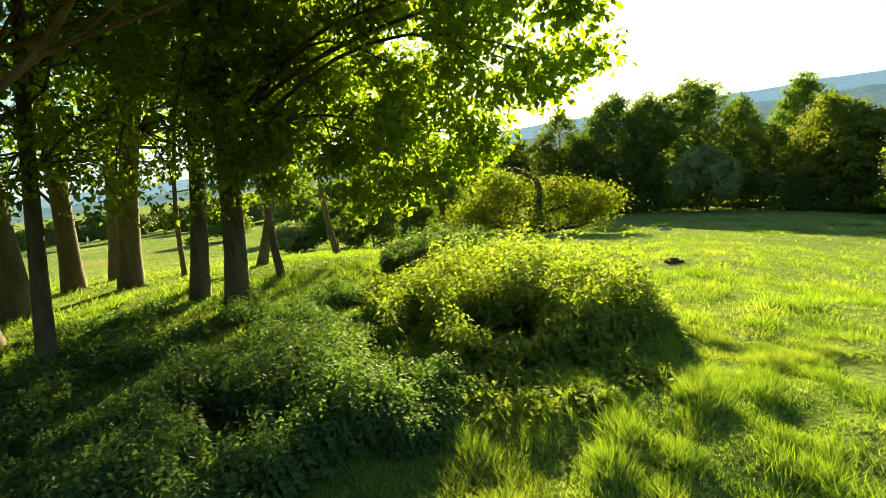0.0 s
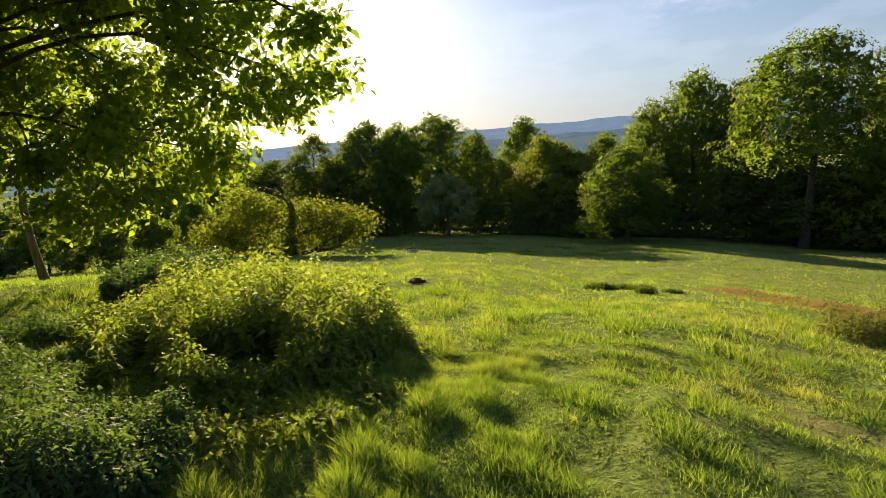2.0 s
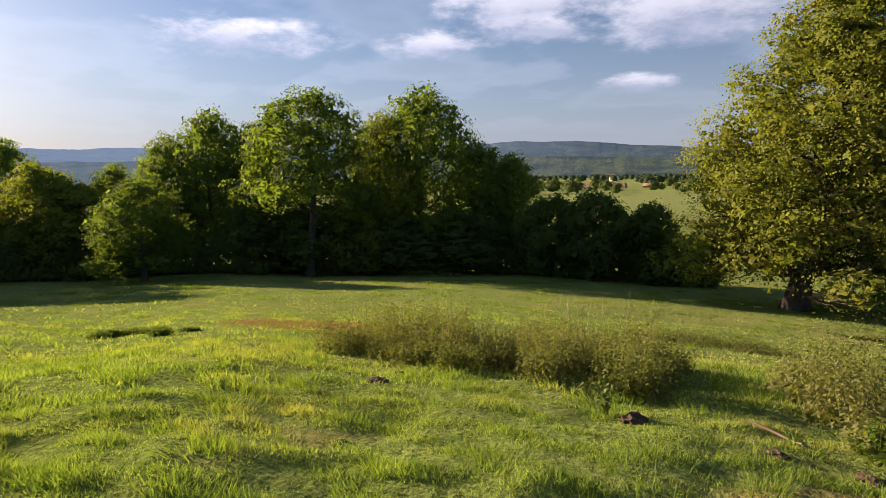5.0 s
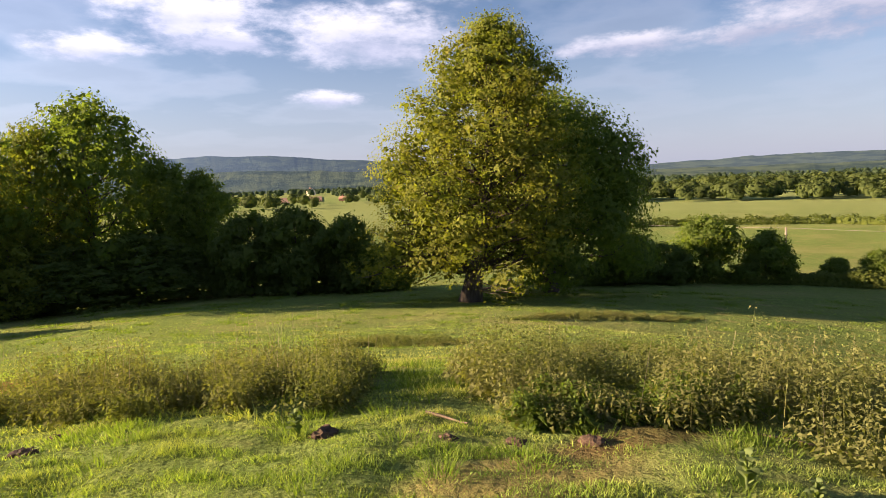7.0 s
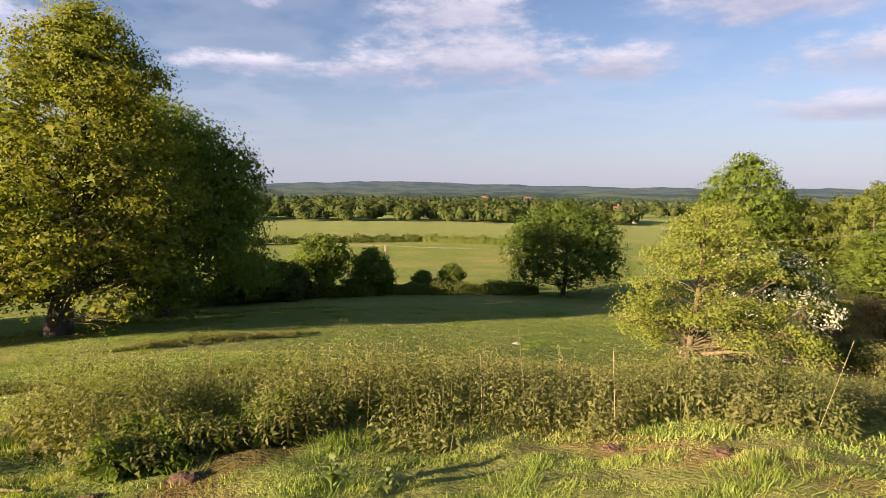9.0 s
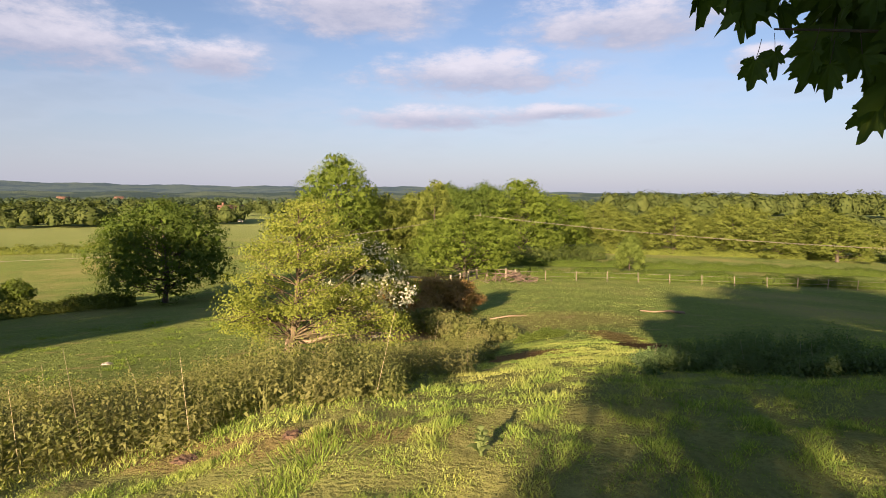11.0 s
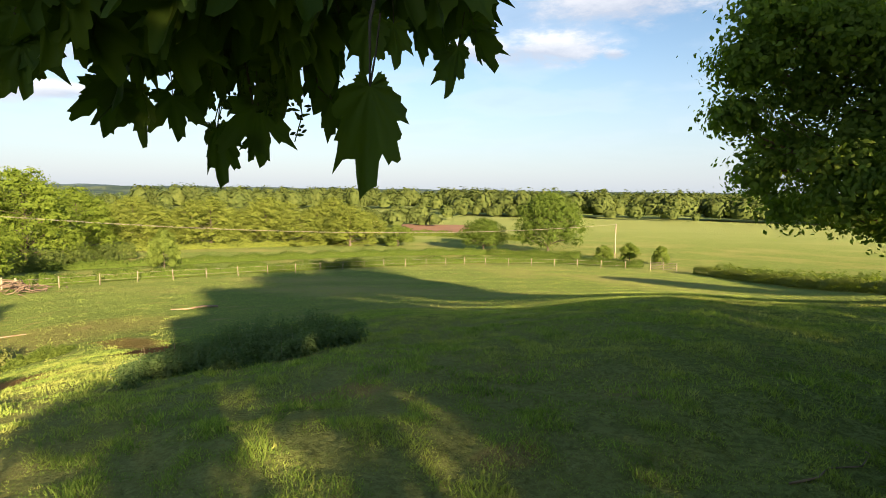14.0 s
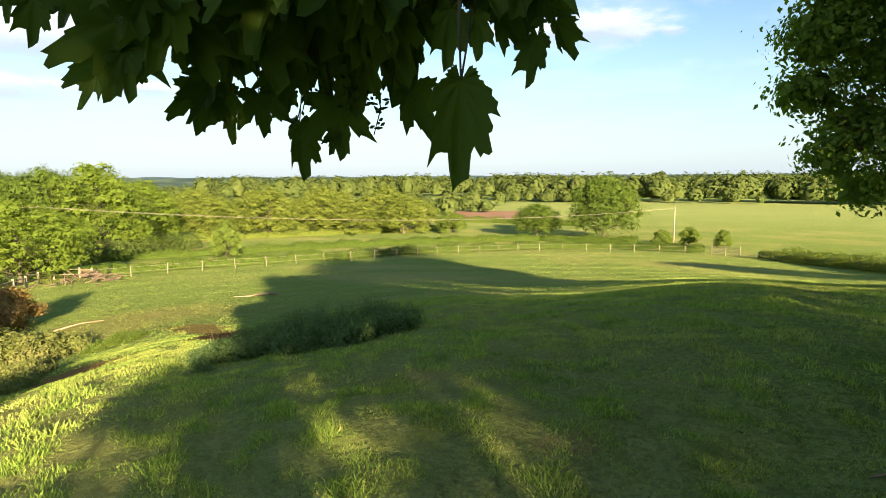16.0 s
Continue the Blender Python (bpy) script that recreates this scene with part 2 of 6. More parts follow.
def grass_material(name, dark, light, straw, through_=0.36):
    """Turf blades: single shades, hand-sized tufts and wider patches of straw."""
    m, N, link = material(name)
    where = N("ShaderNodeTexCoord").outputs["Object"]
    col = mixed(N, link, N("ShaderNodeNewGeometry").outputs["Random Per Island"], dark, light)
    col = mixed(N, link, ramped(N, link, noise_of(N, link, 0.6, 3.0, 0.55, where), 0.42, 0.75), col, straw)
    col = mixed(N, link, ramped(N, link, noise_of(N, link, 3.2, 4.0, 0.65, where), 0.5, 0.68), col, tuple(0.85 * v for v in dark))
    col = mixed(N, link, ramped(N, link, noise_of(N, link, 7.0, 3.0, 0.6, where), 0.6, 0.72), col, tuple(1.1 * v for v in straw))
    body = N("ShaderNodeBsdfPrincipled")
    link(col, body.inputs["Base Color"])
    body.inputs["Roughness"].default_value = 0.6
    body.inputs["Specular IOR Level"].default_value = 0.03
    glow = N("ShaderNodeBsdfTranslucent")
    bright = N("ShaderNodeVectorMath", operation="MULTIPLY")
    bright.inputs[1].default_value = (1.4, 1.5, 0.4)
    link(col, bright.inputs[0])
    link(bright.outputs[0], glow.inputs[0])
    both = N("ShaderNodeMixShader", i_0=through_)
    link(body.outputs[0], both.inputs[1])
    link(glow.outputs[0], both.inputs[2])
    link(both.outputs[0], N("ShaderNodeOutputMaterial").inputs[0])
    return m


GRASS = grass_material("grass_blade", (0.12, 0.2, 0.048), (0.31, 0.41, 0.1), (0.35, 0.37, 0.13))
BARK = rough_material("bark", (0.065, 0.052, 0.032), (0.14, 0.115, 0.072), 9.0, 0.8, 0.9, (1, 1, 0.25), 0.03)
BARK_DARK = rough_material("bark_dark", (0.05, 0.042, 0.034), (0.1, 0.085, 0.07), 9.0, 0.8, 0.9, (1, 1, 0.25), 0.03)
BARK_RED = rough_material("bark_brown", (0.13, 0.075, 0.04), (0.25, 0.16, 0.09), 9.0, 0.8, 0.9, (1, 1, 0.25), 0.03)
DEADWOOD = rough_material("dead_wood", (0.13, 0.1, 0.07), (0.24, 0.19, 0.13), 12.0, 0.5, 0.8, (1, 1, 0.3))
STEM = rough_material("dry_stem", (0.3, 0.26, 0.17), (0.45, 0.4, 0.28), 20.0, 0.2)
POST = rough_material("weathered_wood", (0.15, 0.13, 0.1), (0.27, 0.24, 0.19), 14.0, 0.4, 0.85, (1, 1, 0.2))
SOIL = rough_material("bare_soil", (0.05, 0.033, 0.022), (0.11, 0.073, 0.05), 30.0, 0.8, 0.95)


def ground_material():
    """Pasture: greens at several scales, straw, red sorrel and bare ground where they grow, other fields in the valley."""
    m, N, link = material("pasture")
    where = N("ShaderNodeTexCoord").outputs["Object"]
    fine = noise_of(N, link, 5.0, 8.0, 0.7, where)
    mid = noise_of(N, link, 0.7, 5.0, 0.6, where)
    wide = noise_of(N, link, 0.06, 4.0, 0.55, where)
    col = mixed(N, link, ramped(N, link, fine, 0.3, 0.7), (0.145, 0.225, 0.058), (0.28, 0.35, 0.11))
    col = mixed(N, link, ramped(N, link, noise_of(N, link, 20.0, 5.0, 0.8, where), 0.42, 0.58), col, (0.11, 0.155, 0.042))
    col = mixed(N, link, ramped(N, link, mid, 0.54, 0.8), col, (0.3, 0.26, 0.12))
    col = mixed(N, link, ramped(N, link, wide, 0.45, 0.75), col, (0.26, 0.26, 0.1))

    def patch(col, x, y, rx, ry, tint, strength, turn=0.0):
        """A stretch of other ground cover with a ragged edge."""
        put = N("ShaderNodeMapping", vector_type="TEXTURE")
        put.inputs["Location"].default_value = (x, y, 0)
        put.inputs["Rotation"].default_value = (0, 0, radians(turn))
        put.inputs["Scale"].default_value = (rx, ry, 1000)
        link(where, put.inputs["Vector"])
        far = N("ShaderNodeVectorMath", operation="LENGTH")
        link(put.outputs[0], far.inputs[0])
        rag = N("ShaderNodeMath", operation="MULTIPLY_ADD", i_1=1.3, i_2=-0.65)
        link(mid, rag.inputs[0])
        both = N("ShaderNodeMath", operation="ADD")
        link(far.outputs["Value"], both.inputs[0])
        link(rag.outputs[0], both.inputs[1])
        edge = N("ShaderNodeMapRange", interpolation_type="SMOOTHSTEP")
        edge.inputs[1].default_value, edge.inputs[2].default_value = 1.15, 0.6
        edge.inputs[4].default_value = strength
        link(both.outputs[0], edge.inputs[0])
        return mixed(N, link, edge.outputs[0], col, tint)

    sorrel, soil, sand, straw = (0.26, 0.12, 0.06), (0.11, 0.06, 0.035), (0.3, 0.21, 0.11), (0.27, 0.2, 0.09)
    col = patch(col, 10.6, 7.0, 1.4, 3.4, sorrel, 0.7, -18)
    col = patch(col, 3.6, -1.1, 0.45, 0.9, straw, 0.6, 20)
    col = patch(col, 1.0, -12.6, 1.2, 3.2, sorrel, 0.7, 15)
    col = patch(col, -1.6, -19.5, 0.8, 4.0, sorrel, 0.5, 10)
    # bare soil, its dark brown also painting the shadow that lies there
    col = patch(col, -1.9, -14.5, 1.1, 3.6, soil, 0.9)
    col = patch(col, 4.1, -1.9, 0.3, 0.9, soil, 0.6, 25)
    col = patch(col, 2.4, -4.2, 1.6, 0.4, straw, 0.7)
    col = patch(col, 9.3, -28.0, 4.4, 3.2, sand, 0.9)
    col = patch(col, 1.5, -30.0, 6.0, 6.0, straw, 0.4)
    col = patch(col, -1.8, 3.4, 0.35, 0.9, soil, 0.8, 25)
    col = patch(col, -0.4, 4.2, 0.5, 0.35, soil, 0.8)
    col = patch(col, -2.4, -3.3, 0.2, 0.14, straw, 0.5)
    col = patch(col, -2.0, -5.0, 0.5, 0.3, straw, 0.6)
    # the valley's fields
    cells = N("ShaderNodeTexVoronoi", voronoi_dimensions="2D")
    cells.inputs["Scale"].default_value = 0.0045
    link(where, cells.inputs["Vector"])
    tint = N("ShaderNodeSeparateColor")
    link(cells.outputs["Color"], tint.inputs[0])
    field = mixed(N, link, tint.outputs[0], (0.15, 0.22, 0.07), (0.25, 0.285, 0.11))
    reach = N("ShaderNodeVectorMath", operation="LENGTH")
    link(where, reach.inputs[0])
    col = mixed(N, link, ramped(N, link, reach.outputs["Value"], 120.0, 260.0), col, mixed(N, link, ramped(N, link, wide, 0.3, 0.7), field, (0.215, 0.265, 0.1)))
    body = N("ShaderNodeBsdfPrincipled")
    link(col, body.inputs["Base Color"])
    body.inputs["Roughness"].default_value = 0.9
    body.inputs["Specular IOR Level"].default_value = 0.0
    relief = N("ShaderNodeBump")
    relief.inputs["Strength"].default_value, relief.inputs["Distance"].default_value = 1.0, 0.09
    link(noise_of(N, link, 13.0, 5.0, 0.7, where), relief.inputs["Height"])
    waves = N("ShaderNodeBump")
    waves.inputs["Strength"].default_value, waves.inputs["Distance"].default_value = 1.0, 0.35
    link(noise_of(N, link, 1.6, 4.0, 0.6, where), waves.inputs["Height"])
    link(waves.outputs[0], relief.inputs["Normal"])
    link(relief.outputs[0], body.inputs["Normal"])
    link(body.outputs[0], N("ShaderNodeOutputMaterial").inputs[0])
    return m


PASTURE = ground_material()

# ---- the lie of the land ----
# heights of the knoll on bearings round its top, at 5, 10, 20, 40, 75 and 150 m
BEARINGS = np.array([-65, -35, -15, 0, 20, 40, 65, 100, 140, 165, 185, 210, 235, 255, 295], float)
RANGES = np.array([0, 5, 10, 20, 40, 75, 150, 300, 800, 2000, 5000], float)
KNOLL = [(.15, .15, -.6, -2.5, -4.6, -9.5), (.1, .15, -.6, -2.6, -4.3, -7.6), (.05, .1, -1, -3, -5, -9), (0, 0, -1.4, -3.5, -6.2, -10),
         (0, -.6, -2, -4.4, -7.2, -10.5), (-.05, -1, -2.6, -5.2, -8.4, -11), (-.25, -1.2, -3, -5.8, -9, -12), (-.3, -1.4, -3.4, -6.4, -10, -12.5),
         (-.3, -1.6, -4, -6.8, -10, -12.5), (-.1, -1.4, -4, -6.4, -9, -12.5), (0, -.95, -3, -5.7, -8.8, -12.5), (.12, -.5, -2.3, -5.4, -8.6, -12.5),
         (.2, -.1, -1.5, -4.6, -8.2, -12), (.2, .05, -1, -3.5, -7.4, -11.5), (.15, .15, -.6, -2.5, -4.6, -9.5)]
PROFILE = np.array([(0, *k, -13, -19, -30, -60) for k in KNOLL])
_h = np.diff(RANGES)
_d = np.diff(PROFILE, axis=1) / _h
SLOPE = np.zeros_like(PROFILE)
SLOPE[:, 1:-1] = (_d[:, :-1] * _h[1:] + _d[:, 1:] * _h[:-1]) / (_h[1:] + _h[:-1])
SLOPE[:, -1] = _d[:, -1]


def tussocks(x, y):
    """Small unevenness of grazed turf."""
    a = np.sin(x * 2.1 + 1.3 * np.sin(y * 1.7)) * np.sin(y * 2.6 + 1.1 * np.sin(x * 1.3 + 2))
    b = np.sin(x * 5.3 + 2 * np.sin(y * 3.1 + 1)) * np.sin(y * 6.1 + 1.7 * np.sin(x * 4.1))
    c = np.sin(x * 0.55 + np.sin(y * 0.4)) * np.sin(y * 0.63 + np.sin(x * 0.37))
    r = np.hypot(x, y) + 0.1
    return 0.03 * a * np.clip(9 / r, 0, 1) ** 2 + 0.022 * b * np.clip(6 / r, 0, 1) ** 2 + 0.05 * c


def gz(x, y):
    x, y = np.asarray(x, float), np.asarray(y, float)
    r, a = np.hypot(x, y), (np.degrees(np.arctan2(x, y)) + 65) % 360 - 65
    i = np.clip(np.searchsorted(BEARINGS, a, "right") - 1, 0, len(BEARINGS) - 2)
    u = (a - BEARINGS[i]) / (BEARINGS[i + 1] - BEARINGS[i])
    u = u * u * (3 - 2 * u)
    k = np.clip(np.searchsorted(RANGES, r, "right") - 1, 0, len(RANGES) - 2)
    s = np.clip((r - RANGES[k]) / _h[k], 0, 1)

    def along(j):
        return ((1 + 2 * s) * (1 - s) ** 2 * PROFILE[j, k] + s * (1 - s) ** 2 * _h[k] * SLOPE[j, k]
                + s * s * (3 - 2 * s) * PROFILE[j, k + 1] + s * s * (s - 1) * _h[k] * SLOPE[j, k + 1])
    return along(i) * (1 - u) + along(i + 1) * u + tussocks(x, y) * np.clip(60 / (r + 1), 0, 1)


def at(az, d):
    """The place on the ground at a bearing and a distance from the top of the knoll."""
    x, y = d * math.sin(radians(az)), d * math.cos(radians(az))
    return x, y, float(gz(x, y))


# ---- mesh helpers ----
def mesh_from(name, verts, quads, mat, smooth=False):
    """A mesh from arrays of points and of equal faces."""
    verts, quads = np.asarray(verts, np.float32), np.asarray(quads, np.int32)
    me = bpy.data.meshes.new(name)
    n, k = quads.shape
    me.vertices.add(len(verts))
    me.vertices.foreach_set("co", verts.ravel())
    me.loops.add(n * k)
    me.loops.foreach_set("vertex_index", quads.ravel())
    me.polygons.add(n)
    me.polygons.foreach_set("loop_start", np.arange(0, n * k, k, dtype=np.int32))
    me.update(calc_edges=True)
    if smooth:
        me.polygons.foreach_set("use_smooth", np.ones(n, bool))
    me.materials.append(mat)
    return me


def thing(name, x, y, z, label, category, group="", kind=""):
    ob = new(name)
    ob.location = (x, y, z)
    return tagged(ob, label, category, group, kind)


def part_mesh(name, me, parent, label=""):
    ob = new(name, me)
    ob.parent = parent
    return tagged(ob, label)


def unit(v):
    return v / np.maximum(np.linalg.norm(v, axis=1, keepdims=True), 1e-9)


def leaf_arrays(rng, where, size, up=0.5, droop=0.3, wide=0.62, out=None):
    """Kite-shaped leaves, slightly folded, at the given places."""
    n = len(where)
    size = np.broadcast_to(np.asarray(size, float), (n,)) * rng.uniform(0.65, 1.3, n)
    nor = rng.normal(size=(n, 3)) * (1.0 if out is None else 0.6)
    nor[:, 2] += up * 1.4
    if out is not None:
        nor += out
    nor = unit(nor)
    way = unit(np.cross(nor, rng.normal(size=(n, 3))))
    way[:, 2] -= droop
    way = unit(way)
    side = unit(np.cross(way, nor))
    s = size[:, None]
    base, tip = where, where + way * s
    mid = where + way * s * 0.45 - nor * s * 0.08
    left, right = mid + side * s * wide / 2 + nor * s * 0.12, mid - side * s * wide / 2 + nor * s * 0.12
    verts = np.stack([base, right, tip, left], 1).reshape(-1, 3)
    quads = np.arange(4 * n).reshape(n, 4)
    return verts, quads


def small_leaf_arrays(rng, where, size, up=0.5, droop=0.3, wide=0.8, out=None):
    """Pointed leaves of one face each, for trees that stand farther off."""
    n = len(where)
    size = np.broadcast_to(np.asarray(size, float), (n,)) * rng.uniform(0.65, 1.3, n)
    nor = rng.normal(size=(n, 3)) * (1.0 if out is None else 0.36)
    nor[:, 2] += up
    if out is not None:
        nor += out
    nor = unit(nor)
    way = unit(np.cross(nor, rng.normal(size=(n, 3))))
    way[:, 2] -= droop
    way = unit(way)
    side = unit(np.cross(way, nor))
    s = size[:, None]
    verts = np.stack([where - side * s * wide / 2, where + side * s * wide / 2, where + way * s], 1).reshape(-1, 3)
    return verts, np.arange(3 * n).reshape(n, 3)


def tube_arrays(path, radii, sides=7):
    """A tapered tube along points."""
    path, radii = np.asarray(path, float), np.asarray(radii, float)
    n = len(path)
    way = unit(np.gradient(path, axis=0))
    ref = np.where(np.abs(way[:, 2:3]) > 0.9, np.array([[1.0, 0, 0]]), np.array([[0, 0, 1.0]]))
    u = unit(np.cross(way, ref))
    for i in range(1, n):
        if u[i] @ u[i - 1] < 0:
            u[i] *= -1
    v = np.cross(way, u)
    ang = np.linspace(0, 2 * np.pi, sides, endpoint=False)
    ring = np.cos(ang)[None, :, None] * u[:, None] + np.sin(ang)[None, :, None] * v[:, None]
    verts = (path[:, None] + ring * radii[:, None, None]).reshape(-1, 3)
    quads = []
    for i in range(n - 1):
        for j in range(sides):
            a, b = i * sides + j, i * sides + (j + 1) % sides
            quads.append((a, b, b + sides, a + sides))
    return verts, np.array(quads)


def joined(pieces):
    vs, qs, k = [], [], 0
    for v, q in pieces:
        vs.append(v)
        qs.append(q + k)
        k += len(v)
    return np.concatenate(vs), np.concatenate(qs)


def bent(rng, a, b, n, sway):
    """Points from a to b with a natural bend."""
    a, b = np.asarray(a, float), np.asarray(b, float)
    s = np.linspace(0, 1, n)[:, None]
    p = a + (b - a) * s
    L = np.linalg.norm(b - a)
    off = rng.normal(size=3) * sway * L
    off2 = rng.normal(size=3) * sway * L * 0.5
    return p + np.sin(np.pi * s) * off + np.sin(2 * np.pi * s) * off2


def crown_points(rng, lobes, n, shell=0.5, bunch=9, spread=0.3):
    """Places of leaves: bunches on twigs, mostly towards the outside of the lobes, with gaps."""
    lobes = np.asarray(lobes, float)
    area = (lobes[:, 3] * lobes[:, 5]) ** 1.0
    k = max(1, n // bunch)
    which = rng.choice(len(lobes), k, p=area / area.sum())
    d = unit(rng.normal(size=(k, 3)))
    rad = shell + (1 - shell) * rng.uniform(0, 1, k) ** 0.5
    rad *= 1 + 0.13 * np.sin(d[:, 0] * 7 + which) * np.sin(d[:, 1] * 6 + d[:, 2] * 5)
    c = lobes[which, :3] + d * rad[:, None] * lobes[which, 3:6]
    idx = np.repeat(np.arange(k), bunch)
    pts = c[idx] + rng.normal(size=(k * bunch, 3)) * np.array([spread, spread, spread * 0.6])
    return pts, d[idx]


def auto_lobes(rng, H, low, w, n, shape="round", lean=(0, 0)):
    """Lobes of a crown of height H, clear of the ground by low, and of half width w."""
    out = []
    for i in range(n):
        u = ((i + rng.uniform(0.2, 0.8)) / n) ** (0.8 if shape in ("dome", "round") else 1.0)
        if shape == "cone":
            prof = (1 - u) ** 0.75 * 0.95 + 0.12
        elif shape == "tall":
            prof = min(1.0, 1.12 * (1 - u) ** 0.5 + 0.12)
        elif shape == "dome":
            prof = math.sqrt(max(0.12, 1 - u ** 3.2))
        else:
            prof = math.sqrt(max(0.08, 1 - (2 * u - 0.85) ** 2 / 1.35))
        a = i * 2.4 + rng.uniform(-0.5, 0.5)
        lr = w * (0.24 + 0.17 * rng.uniform()) * (0.62 + 0.38 * prof)
        rr = max(0, w * prof - lr) * rng.uniform(0.72, 1.14)
        z = low + lr * 0.6 + u * (H - low - lr * 1.25)
        out.append((rr * math.cos(a) + lean[0] * u, rr * math.sin(a) + lean[1] * u, z, lr, lr, lr * rng.uniform(0.6, 0.8)))
    return out


def tree_meshes(seed, H, low, w, nleaf, leaf, mat, bark=BARK_DARK, girth=None, nlobe=16, shape="round", lean=(0, 0), shell=0.45,
                spread=None, bunch=9, lobes=None, up=0.4, top=None, fine=False, wide=0.62, extra=(), limb=0.32, boughs=None, core=False, fork=0.14):
    """Trunk, limbs and crown meshes of one tree. fine: the limbs as meshes of their own; extra: (lobes, leaves, size) of other foliage; boughs: (ends, lobes, leaves, size) of long arms."""
    rng = np.random.default_rng(seed)
    lobes = lobes or auto_lobes(rng, H, low, w, nlobe, shape, lean)
    girth = girth or H * 0.022
    reach = top or H * 0.82
    spine = bent(rng, (0, 0, -0.25), (lean[0] * reach / H, lean[1] * reach / H, reach), 14, 0.02)
    rad = girth * (1 - np.linspace(0, 1, 14)) ** 0.7 + girth * 0.06
    rad[0] *= 1.4
    rad[1] *= 1.08
    stem = [tube_arrays(spine, rad, 12)]
    limbs = []
    for lb in list(lobes) + [e for ex in extra for e in ex[0]]:
        c = np.array(lb[:3])
        f = np.clip((c[2] - 0.35 * np.hypot(c[0] - lean[0] * 0.5, c[1] - lean[1] * 0.5) - 0.3 * lb[5]) / reach, fork, 0.9)
        start = np.array([np.interp(f, np.linspace(0, 1, 14), spine[:, j]) for j in range(3)])
        r0 = girth * (1 - f) ** 0.7 * limb + 0.008
        mid = bent(rng, start, c, 7 if fine else 4, 0.08)
        mine = [tube_arrays(mid, np.linspace(r0, r0 * 0.22 + 0.005, len(mid)), 6 if fine else 3)]
        for k in range(5 if fine else 0):
            e = c + unit(rng.normal(size=(1, 3)))[0] * np.array(lb[3:6]) * 0.85
            mine.append(tube_arrays(bent(rng, mid[3 + k % 3], e, 5, 0.1), np.linspace(r0 * 0.3 + 0.003, 0.004, 5), 4))
        limbs.append(joined(mine))
    if boughs:
        ends, tips, _, _ = boughs
        arms, along = [], []
        for e in ends:
            f = float(np.clip((e[2] * 0.45 + 1.0) / reach, 0.2, 0.6))
            start = np.array([np.interp(f, np.linspace(0, 1, 14), spine[:, j]) for j in range(3)])
            p = bent(rng, start, e, 10, 0.03)
            p[:, 2] += np.sin(np.pi * np.linspace(0, 1, 10)) * 0.35
            arms.append([tube_arrays(p, np.linspace(girth * 0.17 + 0.006, 0.006, 10), 7)])
            along.append(p)
        for tip in tips:
            near = [np.linalg.norm(p[2:] - np.array(tip[:3]), axis=1).min() for p in along]
            k = int(np.argmin(near))
            j = 2 + int(np.argmin(np.linalg.norm(along[k][2:] - np.array(tip[:3]), axis=1)))
            arms[k].append(tube_arrays(bent(rng, along[k][max(0, j - 1)], tip[:3], 5, 0.1), np.linspace(0.011, 0.004, 5), 4))
        limbs += [joined(a) for a in arms]
    if not fine:
        stem, limbs = stem + limbs, []
    trunk = mesh_from("trunk", *joined(stem), bark, True)
    limbs = [mesh_from("limb", *lm, bark, True) for lm in limbs]
    if fine:
        pts, out = crown_points(rng, lobes, nleaf, shell, bunch, spread or leaf * 1.3)
        pieces = [leaf_arrays(rng, pts, leaf, up * (1 if bark == BARK else 0.5), 0.3, wide, out=out * (1.1 if bark == BARK else 1.9))]
    else:
        pts, out = crown_points(rng, lobes, nleaf * 2, max(shell, 0.72), bunch, spread or leaf * 0.75)
        pieces = [small_leaf_arrays(rng, pts, leaf * 0.7, up * 0.6, 0.3, 0.85, out=out * 1.9)]
    if not fine or core:
        pts, out = crown_points(rng, [(a, b, c, 0.66 * e, 0.66 * f, 0.66 * g) for a, b, c, e, f, g in lobes], int(nleaf * 0.18), 0.3, 4, leaf * 0.8)
        pieces.append((leaf_arrays if fine else small_leaf_arrays)(rng, pts, leaf * 2.0, up, 0.2, 0.9, out=out * 0.8))
    for lb, n, size in extra:
        pts, out = crown_points(rng, lb, n, 0.3, 7, size * 1.4)
        pieces.append(leaf_arrays(rng, pts, size, up, 0.3, out=out * 0.8))
    if boughs:
        pts, out = crown_points(rng, boughs[1], boughs[2], 0.15, 8, 0.1)
        pieces.append(leaf_arrays(rng, pts, boughs[3], 0.25, 0.55, out=out * 0.5))
    crown = mesh_from("crown", *joined(pieces), mat)
    return trunk, limbs, crown


def plant_tree(meshes, x, y, turn=0.0, scale=(1, 1, 1), label="", name="tree", category="tree", group=""):
    ob = thing(name, x, y, float(gz(x, y)), label, category, group)
    ob.rotation_euler = (0, 0, radians(turn))
    ob.scale = scale
    trunk, limbs, crown = meshes
    part_mesh("trunk", trunk, ob)
    for me in limbs:
        part_mesh("limb", me, ob)
    part_mesh("crown", crown, ob)
    return ob


